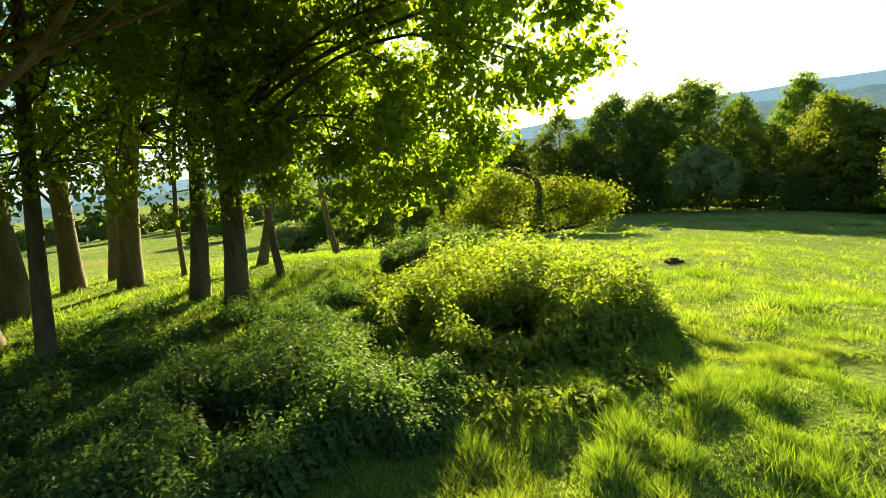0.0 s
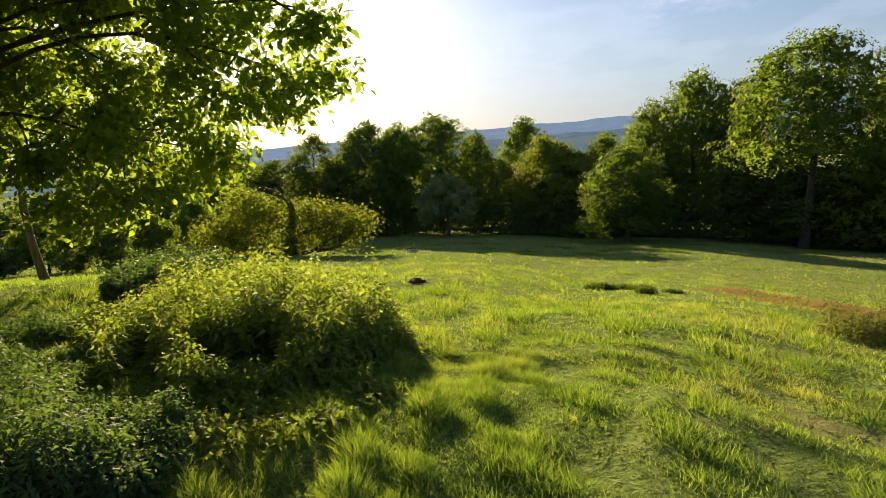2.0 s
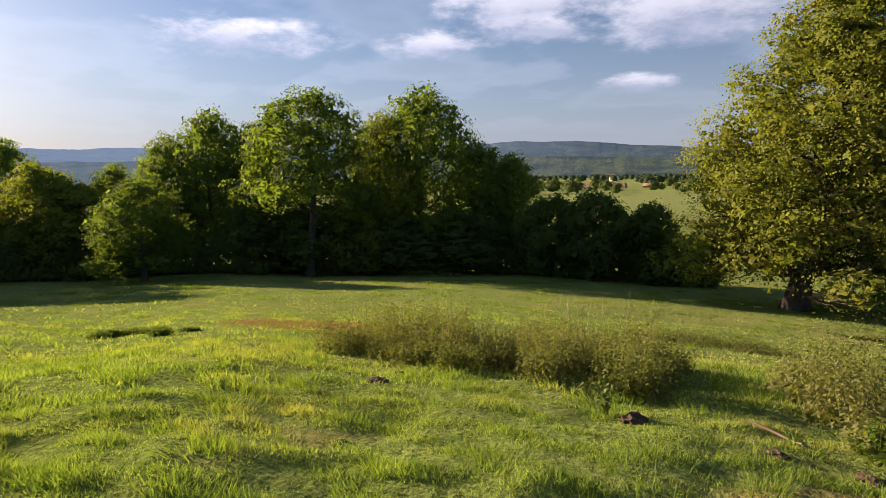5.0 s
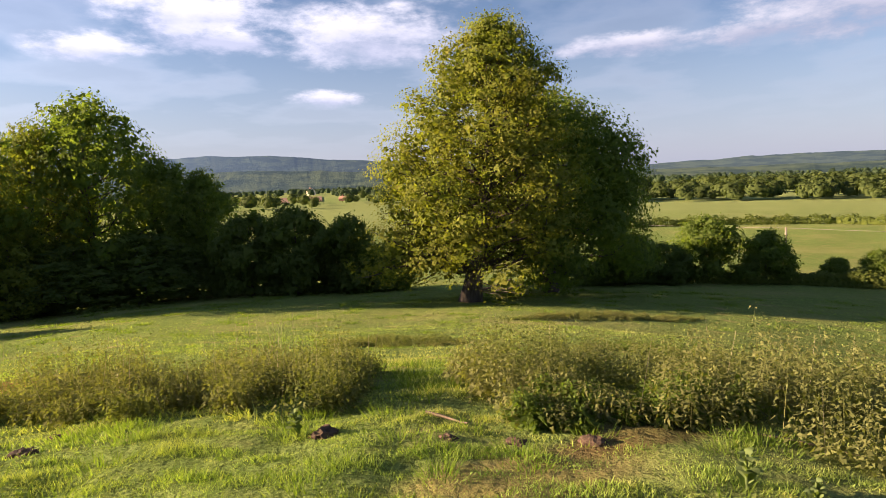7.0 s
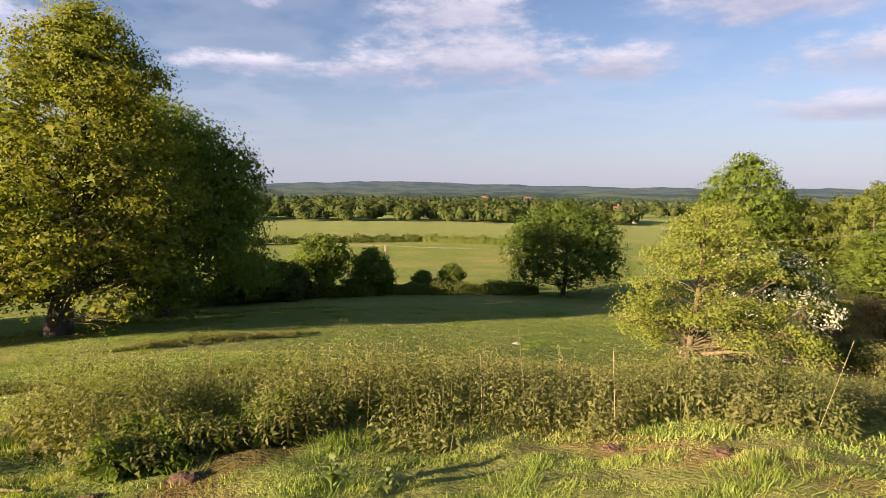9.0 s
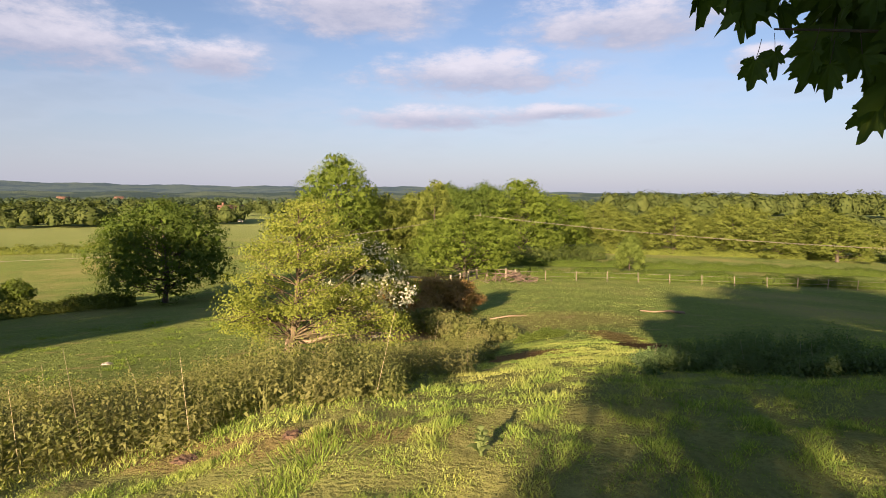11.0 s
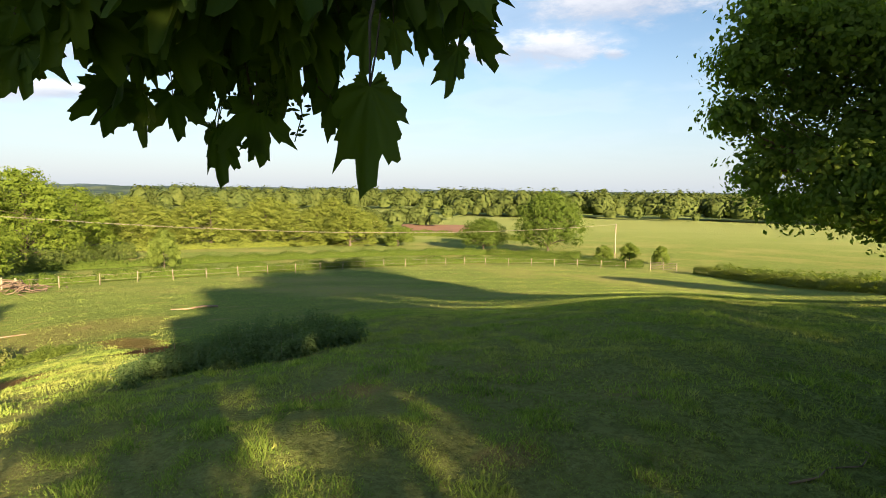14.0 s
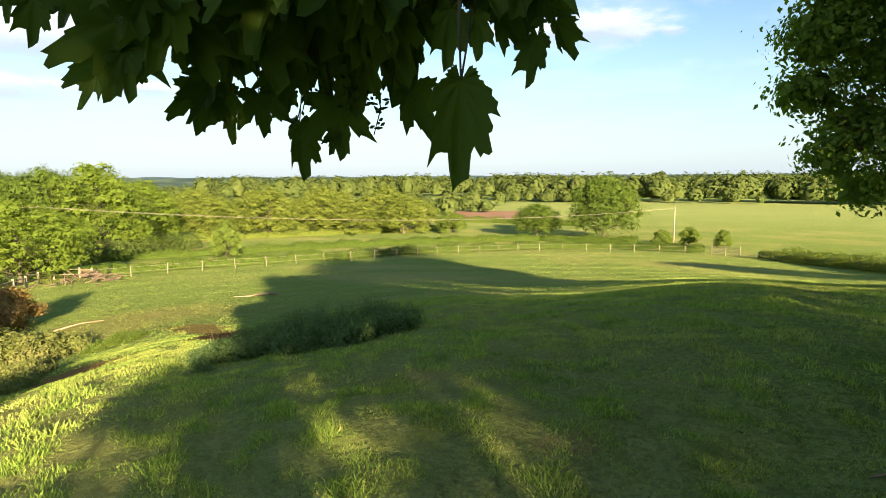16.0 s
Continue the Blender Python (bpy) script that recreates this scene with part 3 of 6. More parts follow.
# ---- ground ----
def build_ground():
    na = 360
    rings = [0.0] + list(np.geomspace(0.5, 4800, 170))
    ang = np.linspace(0, 2 * np.pi, na, endpoint=False)
    R, A = np.meshgrid(rings[1:], ang, indexing="ij")
    X, Y = R * np.sin(A), R * np.cos(A)
    verts = np.stack([X, Y, gz(X, Y)], -1).reshape(-1, 3)
    n = len(rings) - 1
    i, j = np.meshgrid(np.arange(n - 1), np.arange(na), indexing="ij")
    a, b = i * na + j, i * na + (j + 1) % na
    quads = np.stack([a, a + na, b + na, b], -1).reshape(-1, 4)
    # close the middle
    centre = len(verts)
    verts = np.concatenate([verts, [[0, 0, float(gz(0, 0))]]])
    cap = np.array([[k, (k + 1) % na, (k + 2) % na, centre] for k in range(0, na, 2)])
    quads = np.concatenate([quads, cap])
    me = mesh_from("ground", verts, quads, PASTURE, True)
    return tagged(new("ground", me), "grazed green pasture on a rounded knoll above a wide valley", "ground", kind="structure")


build_ground()

# ---- hedges ----
def hedge(seed, line, H, W, n, leaf, mat, label, name="hedge"):
    """A clipped field hedge along places on the ground."""
    rng = np.random.default_rng(seed)
    n *= 2
    p = np.array([at(a, d)[:2] for a, d in line])
    seg = np.linalg.norm(np.diff(p, axis=0), axis=1)
    s = np.concatenate([[0], np.cumsum(seg)])
    t = rng.uniform(0, s[-1], n)
    x, y = np.interp(t, s, p[:, 0]), np.interp(t, s, p[:, 1])
    k = np.clip(np.searchsorted(s, t) - 1, 0, len(seg) - 1)
    nx, ny = (-(p[k + 1, 1] - p[k, 1]) / seg[k], (p[k + 1, 0] - p[k, 0]) / seg[k])
    a = rng.uniform(-0.4, np.pi + 0.4, n)
    bulge = 1 + 0.18 * np.sin(t * 0.9) + 0.1 * np.sin(t * 2.3)
    rr = rng.uniform(0.7, 1, n)
    ca, sa = np.cos(a), np.clip(np.sin(a), 0.03, 1)
    off, up = np.sign(ca) * np.abs(ca) ** 0.55 * W / 2 * rr * bulge, sa ** 0.55 * H * rr * bulge * rng.uniform(0.55, 1, n) ** 0.4
    x, y = x + nx * off, y + ny * off
    z = gz(x, y) + up + 0.05
    out = np.stack([nx * np.cos(a), ny * np.cos(a), np.sin(a)], 1)
    return tagged(new(name, mesh_from(name, *small_leaf_arrays(rng, np.stack([x, y, z], 1), leaf * 0.75, 0.4, 0.1, 0.9, out=out * 1.3), mat)), label, name, kind="stuff")


# ---- the wood along the bottom of the pasture ----
WOOD_SIZE = ((14, 6.0), (14, 6.0), (14, 5.5), (10, 5.0), (16, 6.0), (16, 7.0), (14, 5.0))
WOOD = [tree_meshes(11, 14, 0.2, 6.2, 10000, 0.29, LEAF_WOOD, nlobe=60, shape="dome"),
        tree_meshes(12, 14, 0.2, 6.2, 10000, 0.29, LEAF_WOOD, nlobe=64),
        tree_meshes(13, 14, 0.1, 5.8, 7500, 0.34, LEAF_DARK, nlobe=54, shape="dome"),
        tree_meshes(14, 10, 0.1, 5.0, 7500, 0.3, LEAF_YELLOW, nlobe=40, shape="dome"),
        tree_meshes(15, 16, 5.0, 6.3, 9000, 0.27, LEAF_WOOD, nlobe=40, shape="dome", lean=(1.6, -0.6), girth=0.3),
        tree_meshes(16, 16, 0.4, 7.2, 12000, 0.28, LEAF_LIME, nlobe=64, shape="round", girth=0.4),
        tree_meshes(17, 14, 1.5, 5.0, 4500, 0.3, LEAF_HEDGE, nlobe=32, shape="round")]


def wood(kind, az, d, H, w, turn, label, name="broadleaf_tree", group="wood edge trees"):
    ph, pw = WOOD_SIZE[kind]
    x, y, z = at(az, d)
    return plant_tree(WOOD[kind], x, y, turn, (1.15 * w / pw, 1.15 * w / pw, H / ph), label, name, "tree", group)


for kind, az, d, H, w, label in [
        (6, 8.8, 66.3, 8.5, 3.7, "slender pale-leaved tree at the edge of the wood"),
        (6, 12.2, 66.3, 11.2, 3.5, "slender open tree at the edge of the wood"),
        (2, 14.5, 68.6, 9.0, 4.8, "dark bushy tree deep in the wood"),
        (2, 17.1, 64.0, 12.2, 4.5, "round dark green tree at the edge of the wood"),
        (1, 20.2, 62.4, 11.7, 3.2, "dark leafy tree at the edge of the wood"),
        (1, 23.8, 60.8, 12.2, 4.8, "broad leafy tree at the edge of the wood"),
        (2, 27.5, 64.0, 10.9, 2.4, "narrow dark evergreen between lighter trees"),
        (2, 29.5, 68.6, 8.4, 4.0, "dark bushy tree deep in the wood"),
        (0, 32.1, 76.4, 14.0, 4.0, "open-crowned tree standing behind the wood edge"),
        (3, 34.3, 62.4, 10.1, 4.2, "mid-green tree at the edge of the wood"),
        (3, 36.1, 60, 8.6, 4.9, "low yellow-green tree leaning out from the wood"),
        (0, 39.6, 65.5, 10.7, 3.5, "green tree standing behind the wood edge"),
        (0, 41.2, 48.4, 7.7, 3.4, "leafy tree in the wood edge"),
        (1, 43.6, 60, 12.6, 3.6, "tall leafy tree at the shaded edge of the wood"),
        (1, 47.2, 58, 14.7, 4.2, "tall leafy tree at the shaded edge of the wood"),
        (0, 50.6, 56, 13.3, 3.6, "tall leafy tree at the shaded edge of the wood"),
        (4, 55.4, 47, 14.4, 5.0, "wind-shaped tree with a spreading top"),
        (2, 52.5, 52, 7.5, 4.0, "dark bushy tree under the tall ones"),
        (2, 56.6, 50, 6.0, 4.0, "dark bushy tree under the tall ones"),
        # next two: the big tree's sunlit side, put into lighter, yellower leaf
        (5, 62.3, 51, 13.8, 3.6, "sunlit flank of the big tree, painted as a yellow-green tree"),
        (3, 60.2, 49, 7.6, 3.4, "low boughs beside the big tree, sunlight painted as yellow-green leaf"),
        (1, 66.3, 52, 16.0, 5.4, "massive round-headed tree at the shaded edge of the wood"),
        (1, 71.5, 52, 11.4, 3.6, "dark green tree beside the big one"),
        (0, 74.8, 52, 10.4, 3.2, "green tree at the end of the wood"),
        (2, 69.5, 49, 5.5, 4.5, "dark undergrowth tree at the foot of the wood"),
        (2, 40.0, 58, 6.5, 4.5, "dark bushy tree in the wood edge"),
        (2, 64.0, 49, 5.0, 4.0, "dark bushy tree in the wood edge"),
        (0, 4.5, 90, 12.0, 6.0, "green tree on the far side of the pasture"),
        (1, 0.0, 96, 13.0, 7.0, "green tree on the far side of the pasture"),
        (0, -5.5, 105, 13.0, 7.0, "green tree on the far side of the pasture")]:
    wood(kind, az, d, H, w, az * 37 % 360, label)
# grey thorn and the yellow-lit flank
x, y, z = at(24.4, 55)
plant_tree(tree_meshes(18, 5.8, 0.8, 3.3, 5000, 0.24, LEAF_PALE, BARK, 0.16, 16), x, y, 0, (1, 1, 1), "grey-leaved old thorn with a twisted pale trunk", "thorn_tree")

hedge(111, [(10, 66), (20, 62), (28, 61), (34, 59), (42, 57), (50, 54), (58, 52), (66, 50), (74, 50), (80, 48), (88, 47), (93, 47)], 3.4, 4.5, 14000, 0.46, LEAF_DARK, "dark undergrowth along the foot of the wood", "undergrowth")
hedge(112, [(104, 47), (112, 50), (118, 53)], 2.2, 2.5, 4000, 0.28, LEAF_DARK, "dark undergrowth behind the oaks", "undergrowth")
hedge(113, [(157, 80), (163, 84), (170, 92), (177, 100), (183, 120)], 3.0, 5.0, 7000, 0.45, LEAF_DARK, "dark undergrowth of the copse", "undergrowth")


# ---- the two oaks and the field edge ----
OAK = tree_meshes(21, 16.6, 1.0, 6.0, 72000, 0.14, LEAF_OAK, BARK_DARK, 0.48, 110, "tall", lean=(-1.5, -0.7), fine=True, shell=0.4, spread=0.2, bunch=14, core=True)
x, y, z = at(98.9, 34)
plant_tree(OAK, x, y, 60, (1.08, 1.08, 0.98), "tall oak in fresh yellow-green leaf on the pasture", "oak_tree")
x, y, z = at(106.8, 41)
plant_tree(tree_meshes(22, 13.8, 0.3, 8.0, 22000, 0.27, LEAF_WOOD, BARK_DARK, 0.45, 70, "dome", spread=0.28), x, y, 0, (1, 1, 1), "dark green oak close behind the tall oak", "oak_tree")
SHRUB_SIZE = ((6, 3.4), (10, 6.4), (6, 3.4), (10, 5.0), (10, 6.4))
SHRUB = [tree_meshes(31, 6, 0.05, 3.4, 3800, 0.32, LEAF_WOOD, nlobe=22, shape="dome", girth=0.1),
         tree_meshes(32, 10, 0.3, 6.9, 15000, 0.22, LEAF_MAPLE, nlobe=90, shape="round"),
         tree_meshes(33, 6, 0.05, 3.4, 3800, 0.3, LEAF_DARK, nlobe=22, shape="dome", girth=0.1),
         tree_meshes(34, 10, 0.3, 5.0, 7000, 0.27, LEAF_HEDGE, nlobe=50, shape="dome"),
         tree_meshes(36, 10, 0.3, 6.9, 16000, 0.21, LEAF_FRESH, nlobe=90, shape="round")]
for k, az, d, H, w, label in [
        (2, 78.5, 47, 6.6, 3.4, "dark many-stemmed hawthorn at the end of the wood"), (2, 82.5, 46, 7.0, 3.4, "dark many-stemmed hawthorn with thin twigs"),
        (2, 87.3, 46, 6.2, 3.0, "dark many-stemmed hawthorn with thin twigs"), (2, 91.5, 47, 4.0, 2.6, "low dark thorn bush beside the oak"),
        (2, 113.5, 50, 4.6, 3.2, "dark bush under the oaks"), (2, 117.0, 52, 3.6, 2.4, "dark bush in the field hedge"),
        (0, 120.3, 55, 5.9, 3.4, "rounded dark green bush in the field hedge"), (0, 125.0, 57, 4.7, 2.6, "rounded dark green bush beside the pole"),
        (0, 130.0, 60, 2.4, 1.5, "small bush on the field hedge"), (0, 132.8, 60, 3.2, 1.7, "small bush on the field hedge"),
        (1, 143.4, 61, 9.9, 6.6, "round dense maple at the corner of the pasture"), (4, 170.6, 74, 8.6, 7.0, "round fresh-green field tree by the rail fence"),
        (1, 221.0, 130, 13.6, 8.0, "large round tree beyond the double hedge"), (1, 214.9, 136, 7.5, 5.8, "low round tree beyond the double hedge"),
        (0, 206.7, 148, 5.2, 4.8, "rounded bush at the corner of the far meadow"), (0, 226.1, 110, 2.7, 1.9, "small bush at the foot of the pole"),
        (0, 228.4, 111, 3.2, 2.0, "small bush beside the pole"), (0, 231.1, 104, 3.1, 1.5, "small bush near the gate"),
        (0, 186.0, 92, 5.6, 2.3, "slim sapling standing in the hedge"), (4, 253.5, 46, 5.6, 4.6, "bright green tree behind the big sycamore"),
        (0, 261.0, 60, 2.6, 3.0, "low bush beyond the crest")]:
    ph, pw = SHRUB_SIZE[k]
    x, y, z = at(az, d)
    plant_tree(SHRUB[k], x, y, az * 31, (w / pw, w / pw, H / ph), label, "field_tree" if H > 5 else "bush", "tree" if H > 5 else "bush")
COPSE = "copse trees beyond the pond"
COPSE_TREE = tree_meshes(35, 10, 0.2, 5.0, 11000, 0.2, LEAF_FRESH, nlobe=60, shape="dome")
for kind, az, d, H, w in [(1, 158.6, 92, 17.8, 8.0), (2, 162.5, 96, 12.0, 6.0), (2, 166.0, 100, 12.5, 6.5), (0, 172.5, 112, 14.8, 8.0), (1, 176.0, 110, 15.3, 9.0),
                          (0, 169.0, 118, 15.0, 8.0), (2, 164.5, 108, 10.0, 7.0), (1, 179.5, 135, 13.5, 8.0)]:
    ph, pw = SHRUB_SIZE[1 if kind == 0 else 3]
    x, y, z = at(az, d)
    plant_tree((SHRUB[1], COPSE_TREE, SHRUB[3])[kind], x, y, az * 7, (w / pw, w / pw, H / ph), "tall green tree in the copse beyond the pond", "copse_tree", "tree", COPSE)
wood(6, 167.8, 92, 13.6, 3.4, 20, "stag-headed tree with bare top branches above the copse", "stag_headed_tree", COPSE)
for i, az in enumerate(np.arange(182, 204, 1.55)):
    ph, pw = SHRUB_SIZE[3]
    x, y, z = at(az, 158 + 12 * math.sin(i * 2.3))
    plant_tree(SHRUB[3], x, y, az * 13, (7.5 / pw, 7.5 / pw, (10.5 + 2 * math.sin(i * 1.7)) / ph), "green woodland tree beyond the far meadow", "woodland_tree", "tree", "far meadow trees")

# ---- young tree, blossom, gorse on the slope ----
rng = np.random.default_rng(40)
YOUNG = []
for i in range(104):
    u = rng.uniform() ** 1.4
    reach, a = 3.5 * (1 - u) ** 0.75 + 0.25, i * 2.4
    r = reach * math.sqrt(rng.uniform(0.1, 1))
    size = rng.uniform(0.4, 0.75) * (1.1 - 0.4 * u)
    YOUNG.append((r * math.cos(a) - 0.6, r * math.sin(a) - 0.25, 0.7 + 5.3 * u + 0.22 * r * rng.uniform(-0.3, 1), size * 1.2, size * 1.2, size * 0.5))
x, y, z = at(154.3, 23.4)
plant_tree(tree_meshes(41, 6.5, 0.6, 4.0, 30000, 0.095, LEAF_SPRING, BARK, 0.12, lobes=YOUNG, fine=True, lean=(-0.4, -0.2), top=5.6, spread=0.13, shell=0.2, limb=0.22), x, y, 0, (1, 1, 1),
           "young tree with pale yellow-green leaves beside a broken stump", "young_tree")


def broken_stump(x, y):
    rng = np.random.default_rng(5)
    ob = thing("broken_stump", x, y, float(gz(x, y)), "pale broken stump with a long dead limb lying from it", "stump")
    v, q = tube_arrays([(0, 0, -0.1), (0.03, 0, 0.25), (0.0, 0.02, 0.6), (-0.04, 0.03, 0.95)], (0.16, 0.13, 0.115, 0.09), 10)
    v[-10:, 2] += rng.uniform(-0.12, 0.16, 10)
    part_mesh("stem", mesh_from("stem", v, q, DEADWOOD, True), ob)
    limb = [tube_arrays([(-0.1, -0.05, 0.45), (-0.7, -0.3, 0.42), (-1.4, -0.6, 0.62), (-2.0, -0.9, 0.66), (-2.7, -1.2, 0.95), (-3.2, -1.5, 1.0)], (0.09, 0.08, 0.07, 0.055, 0.04, 0.02), 7),
            tube_arrays([(-2.0, -0.9, 0.66), (-2.5, -1.3, 0.55), (-3.0, -1.5, 0.6)], (0.035, 0.03, 0.012), 5),
            tube_arrays([(-1.4, -0.6, 0.62), (-1.7, -0.6, 0.95), (-2.1, -0.8, 1.2)], (0.035, 0.025, 0.01), 5)]
    part_mesh("dead_limb", mesh_from("dead_limb", *joined(limb), DEADWOOD, True), ob)


broken_stump(10.3, -21.25)
x, y, z = at(161.6, 27.5)
plant_tree(tree_meshes(43, 4.8, 0.3, 2.3, 7000, 0.13, LEAF_HEDGE, BARK_DARK, 0.09, 14, "dome"), x, y, 0, (1, 1, 1), "hawthorn heavy with white blossom", "hawthorn_tree")
rng = np.random.default_rng(44)
pts, out = crown_points(rng, [(0.2, 0.7, 3.2, 2.0, 1.6, 1.4), (-0.6, 0.6, 2.3, 1.6, 1.4, 1.0)], 4200, 0.8, 10, 0.12)
blossom = new("blossom", mesh_from("blossom", *leaf_arrays(rng, pts, 0.1, 0.5, 0.1, 0.9, out=out), BLOSSOM))
blossom.parent = bpy.data.objects["hawthorn_tree"]
for az, d, H, w in [(164.3, 35, 2.5, 2.0), (167.6, 36, 2.6, 2.2), (170.2, 37.5, 2.2, 1.5), (166.0, 33, 1.6, 1.5)]:
    x, y, z = at(az, d)
    plant_tree(tree_meshes(int(az * 10), H, 0.0, w, 5000, 0.13, LEAF_GORSE, BARK_DARK, 0.05, 16, "dome", spread=0.14, bunch=12), x, y, 0, (1, 1, 1), "brown gorse bush past its flowering", "gorse_bush", "bush", "gorse bushes")
for az, d, H, w in [(169.5, 28, 1.0, 1.6), (172.5, 24, 0.8, 1.5), (167.5, 30, 1.2, 1.6)]:
    x, y, z = at(az, d)
    plant_tree(tree_meshes(int(az * 9), H, 0.0, w, 2600, 0.13, LEAF_NETTLE_DRY, BARK_DARK, 0.03, 9, "dome", spread=0.14), x, y, 0, (1, 1, 1), "low bramble mound below the gorse", "bramble_bush", "bush")

# ---- big sycamore on the crest ----
SYC = [(x + 0.1, y + 0.7, z, r, r, r * 0.7) for x, y, z, r in [
    (5.4, -4.3, 4.5, 0.8), (4.9, -3.9, 3.1, 0.8), (3.2, -4.0, 2.3, 0.75), (4.6, -2.2, 2.3, 0.75), (2.9, -1.9, 1.9, 0.7), (3.6, -4.0, 3.9, 1.05), (4.4, -2.4, 3.2, 1.0), (4.2, -1.3, 2.8, 0.95),
    (5.4, -4.0, 5.7, 1.0), (3.7, -3.5, 5.1, 1.2), (3.2, -2.2, 4.1, 1.25), (5.6, -3.5, 6.6, 1.0), (4.2, -2.7, 6.2, 1.3), (2.9, -1.8, 5.4, 1.4), (0.2, 2.6, 4.4, 1.6), (-1.4, 3.6, 5.6, 2.0),
    (-1.5, -1.5, 6.4, 2.4), (2.4, 1.0, 6.8, 2.2), (0.4, 2.0, 2.9, 1.0), (1.0, -4.4, 7.4, 2.0), (0.8, 3.0, 3.5, 1.3), (0.6, 1.6, 5.0, 1.4), (1.0, 4.2, 4.4, 1.4), (1.5, 1.6, 3.3, 1.0), (1.5, 2.0, 4.4, 1.2)]]
HIGH = [(0, 0, 9.5, 3.6, 3.6, 2.2), (1, -3, 10.0, 3.2, 3.2, 2.0), (-2, 2, 9.5, 3.4, 3.4, 2.2), (0, 0, 12.0, 3.6, 3.6, 2.0)]
x, y, z = at(252.5, 20.6)
plant_tree(tree_meshes(42, 15, 2.2, 7.2, 58000, 0.145, LEAF_NEAR, BARK_RED, 0.44, lobes=SYC, fine=True, spread=0.24, core=True, limb=0.17, fork=0.2, extra=[(HIGH, 6000, 0.3)]), x, y, 0, (1, 1, 1),
           "big shady sycamore with a thick brown trunk on the crest", "sycamore_tree")

# ---- clump of trees on the knoll ----
def clump_tree(seed, az, d, H, girth, w, lean, near, leaves, label, arms=None, thick=450, wide=1.5, each=500):
    rng = np.random.default_rng(seed)
    H, lean = H * 0.92, (lean[0] * 0.92, lean[1] * 0.92)
    x, y, z = at(az, d)
    low = []
    for i in range(near):
        a = i * 2.4 + rng.uniform(-0.4, 0.4)
        r = w * math.sqrt((i + 0.5) / near)
        lr = rng.uniform(0.75, 1.15)
        low.append((lean[0] * 0.35 + r * math.cos(a), lean[1] * 0.35 + r * math.sin(a), rng.uniform(2.4, 4.8), lr, lr, lr * 0.6))
    high = [(lean[0] * u + rng.normal() * 0.8, lean[1] * u + rng.normal() * 0.8, H * u, wide, wide, wide * 0.75) for u in (0.55, 0.68, 0.8, 0.9)]
    boughs = None
    if arms:
        here = np.array((x, y, z))
        tips = [(*(np.array(p) - here), r, r, r * 0.7) for p, r in arms[1]]
        boughs = ([np.array(p) - here for p in arms[0]], tips, len(tips) * each, 0.075)
    me = tree_meshes(seed, H, 1.8, w, leaves, 0.11, LEAF_CLUMP, BARK, girth, lobes=low, fine=True, lean=lean, spread=0.17, shell=0.25, bunch=10, extra=[(high, thick, 0.26)], limb=0.17, boughs=boughs)
    return plant_tree(me, x, y, 0, (1, 1, 1), label, "clump_tree", "tree", "clump trees")


def spot(az, d, z):
    return d * math.sin(radians(az)), d * math.cos(radians(az)), z


def hem(az):
    """The drooping lower edge of the clump's foliage, in degrees above the eye."""
    return np.interp(az, [-40, -34, -24, -18, -11, -3, 0.6, 6.5, 11, 13, 16, 18], [-2, -1.2, -2.4, -2.8, -2.2, -4, -2.5, 1.4, 3, 5, 9, 10])


def sprays(az0, az1, seed):
    """Sprays of leaves hung over the edge of the clump between two bearings."""
    rng = np.random.default_rng(seed)
    out = []
    for az in np.arange(az0, az1, 2.9):
        top = np.interp(az, [-38, -10, 3, 8, 12, 18], [27, 26, 21, 16, 14.5, 14])
        for el in np.arange(float(hem(az)) + 1.6, top, 3.6):
            if rng.uniform() < 0.1:
                continue
            a, e = az + rng.normal() * 0.9, el + rng.normal() * 0.8
            d = float(np.interp(a, [-38, -15, 0, 15], [7.2, 6.8, 5.4, 4.5])) * rng.uniform(0.85, 1.15)
            r = d * math.tan(radians(2.4)) * rng.uniform(0.85, 1.3)
            out.append((spot(a, d, 1.6 + d * math.tan(radians(e))), r))
    return out


ARMS = [spot(12, 4.8, 2.25), spot(6, 5.0, 2.9), spot(-2, 5.6, 1.75), spot(-7, 5.9, 3.6), spot(14, 4.6, 2.75), spot(-3, 5.5, 2.5), spot(-12, 6.0, 2.1)]
clump_tree(51, 339.8, 7.4, 7.8, 0.14, 2.0, (0.85, 0.3), 6, 6000, "smooth-barked tree of the clump with boughs reaching over the grass", (ARMS, sprays(-18, 17, 3)), each=560)
clump_tree(52, 324.6, 6.9, 8.5, 0.085, 1.6, (1.02, 0.68), 4, 1500, "slim straight tree of the shady clump", ([spot(-34, 6.4, 2.4), spot(-28, 6.4, 3.4), spot(-24, 6.6, 2.2), spot(-38, 6.6, 3.8)], sprays(-40, -18, 4)), each=190)
clump_tree(53, 331.7, 11.7, 13.0, 0.17, 2.4, (3.0, 1.5), 8, 1500, "forked tree of the shady clump")
clump_tree(54, 336.8, 8.4, 10.0, 0.11, 2.0, (1.58, 0.63), 7, 1600, "straight tree of the shady clump")
clump_tree(55, 327.7, 13.2, 14.0, 0.17, 2.4, (0.92, 0.57), 7, 1300, "dark-trunked tree of the shady clump")
clump_tree(56, 330.9, 14.2, 13.5, 0.14, 2.4, (1.65, 0.9), 7, 1300, "dark-trunked tree at the back of the clump")
clump_tree(57, 342.5, 12.0, 8.0, 0.09, 2.2, (2.0, 0.6), 7, 2000, "leaning thin tree of the clump")
clump_tree(58, 344.6, 8.8, 6.0, 0.06, 1.8, (0.2, 0.06), 6, 2400, "small crooked tree with bare low twigs")
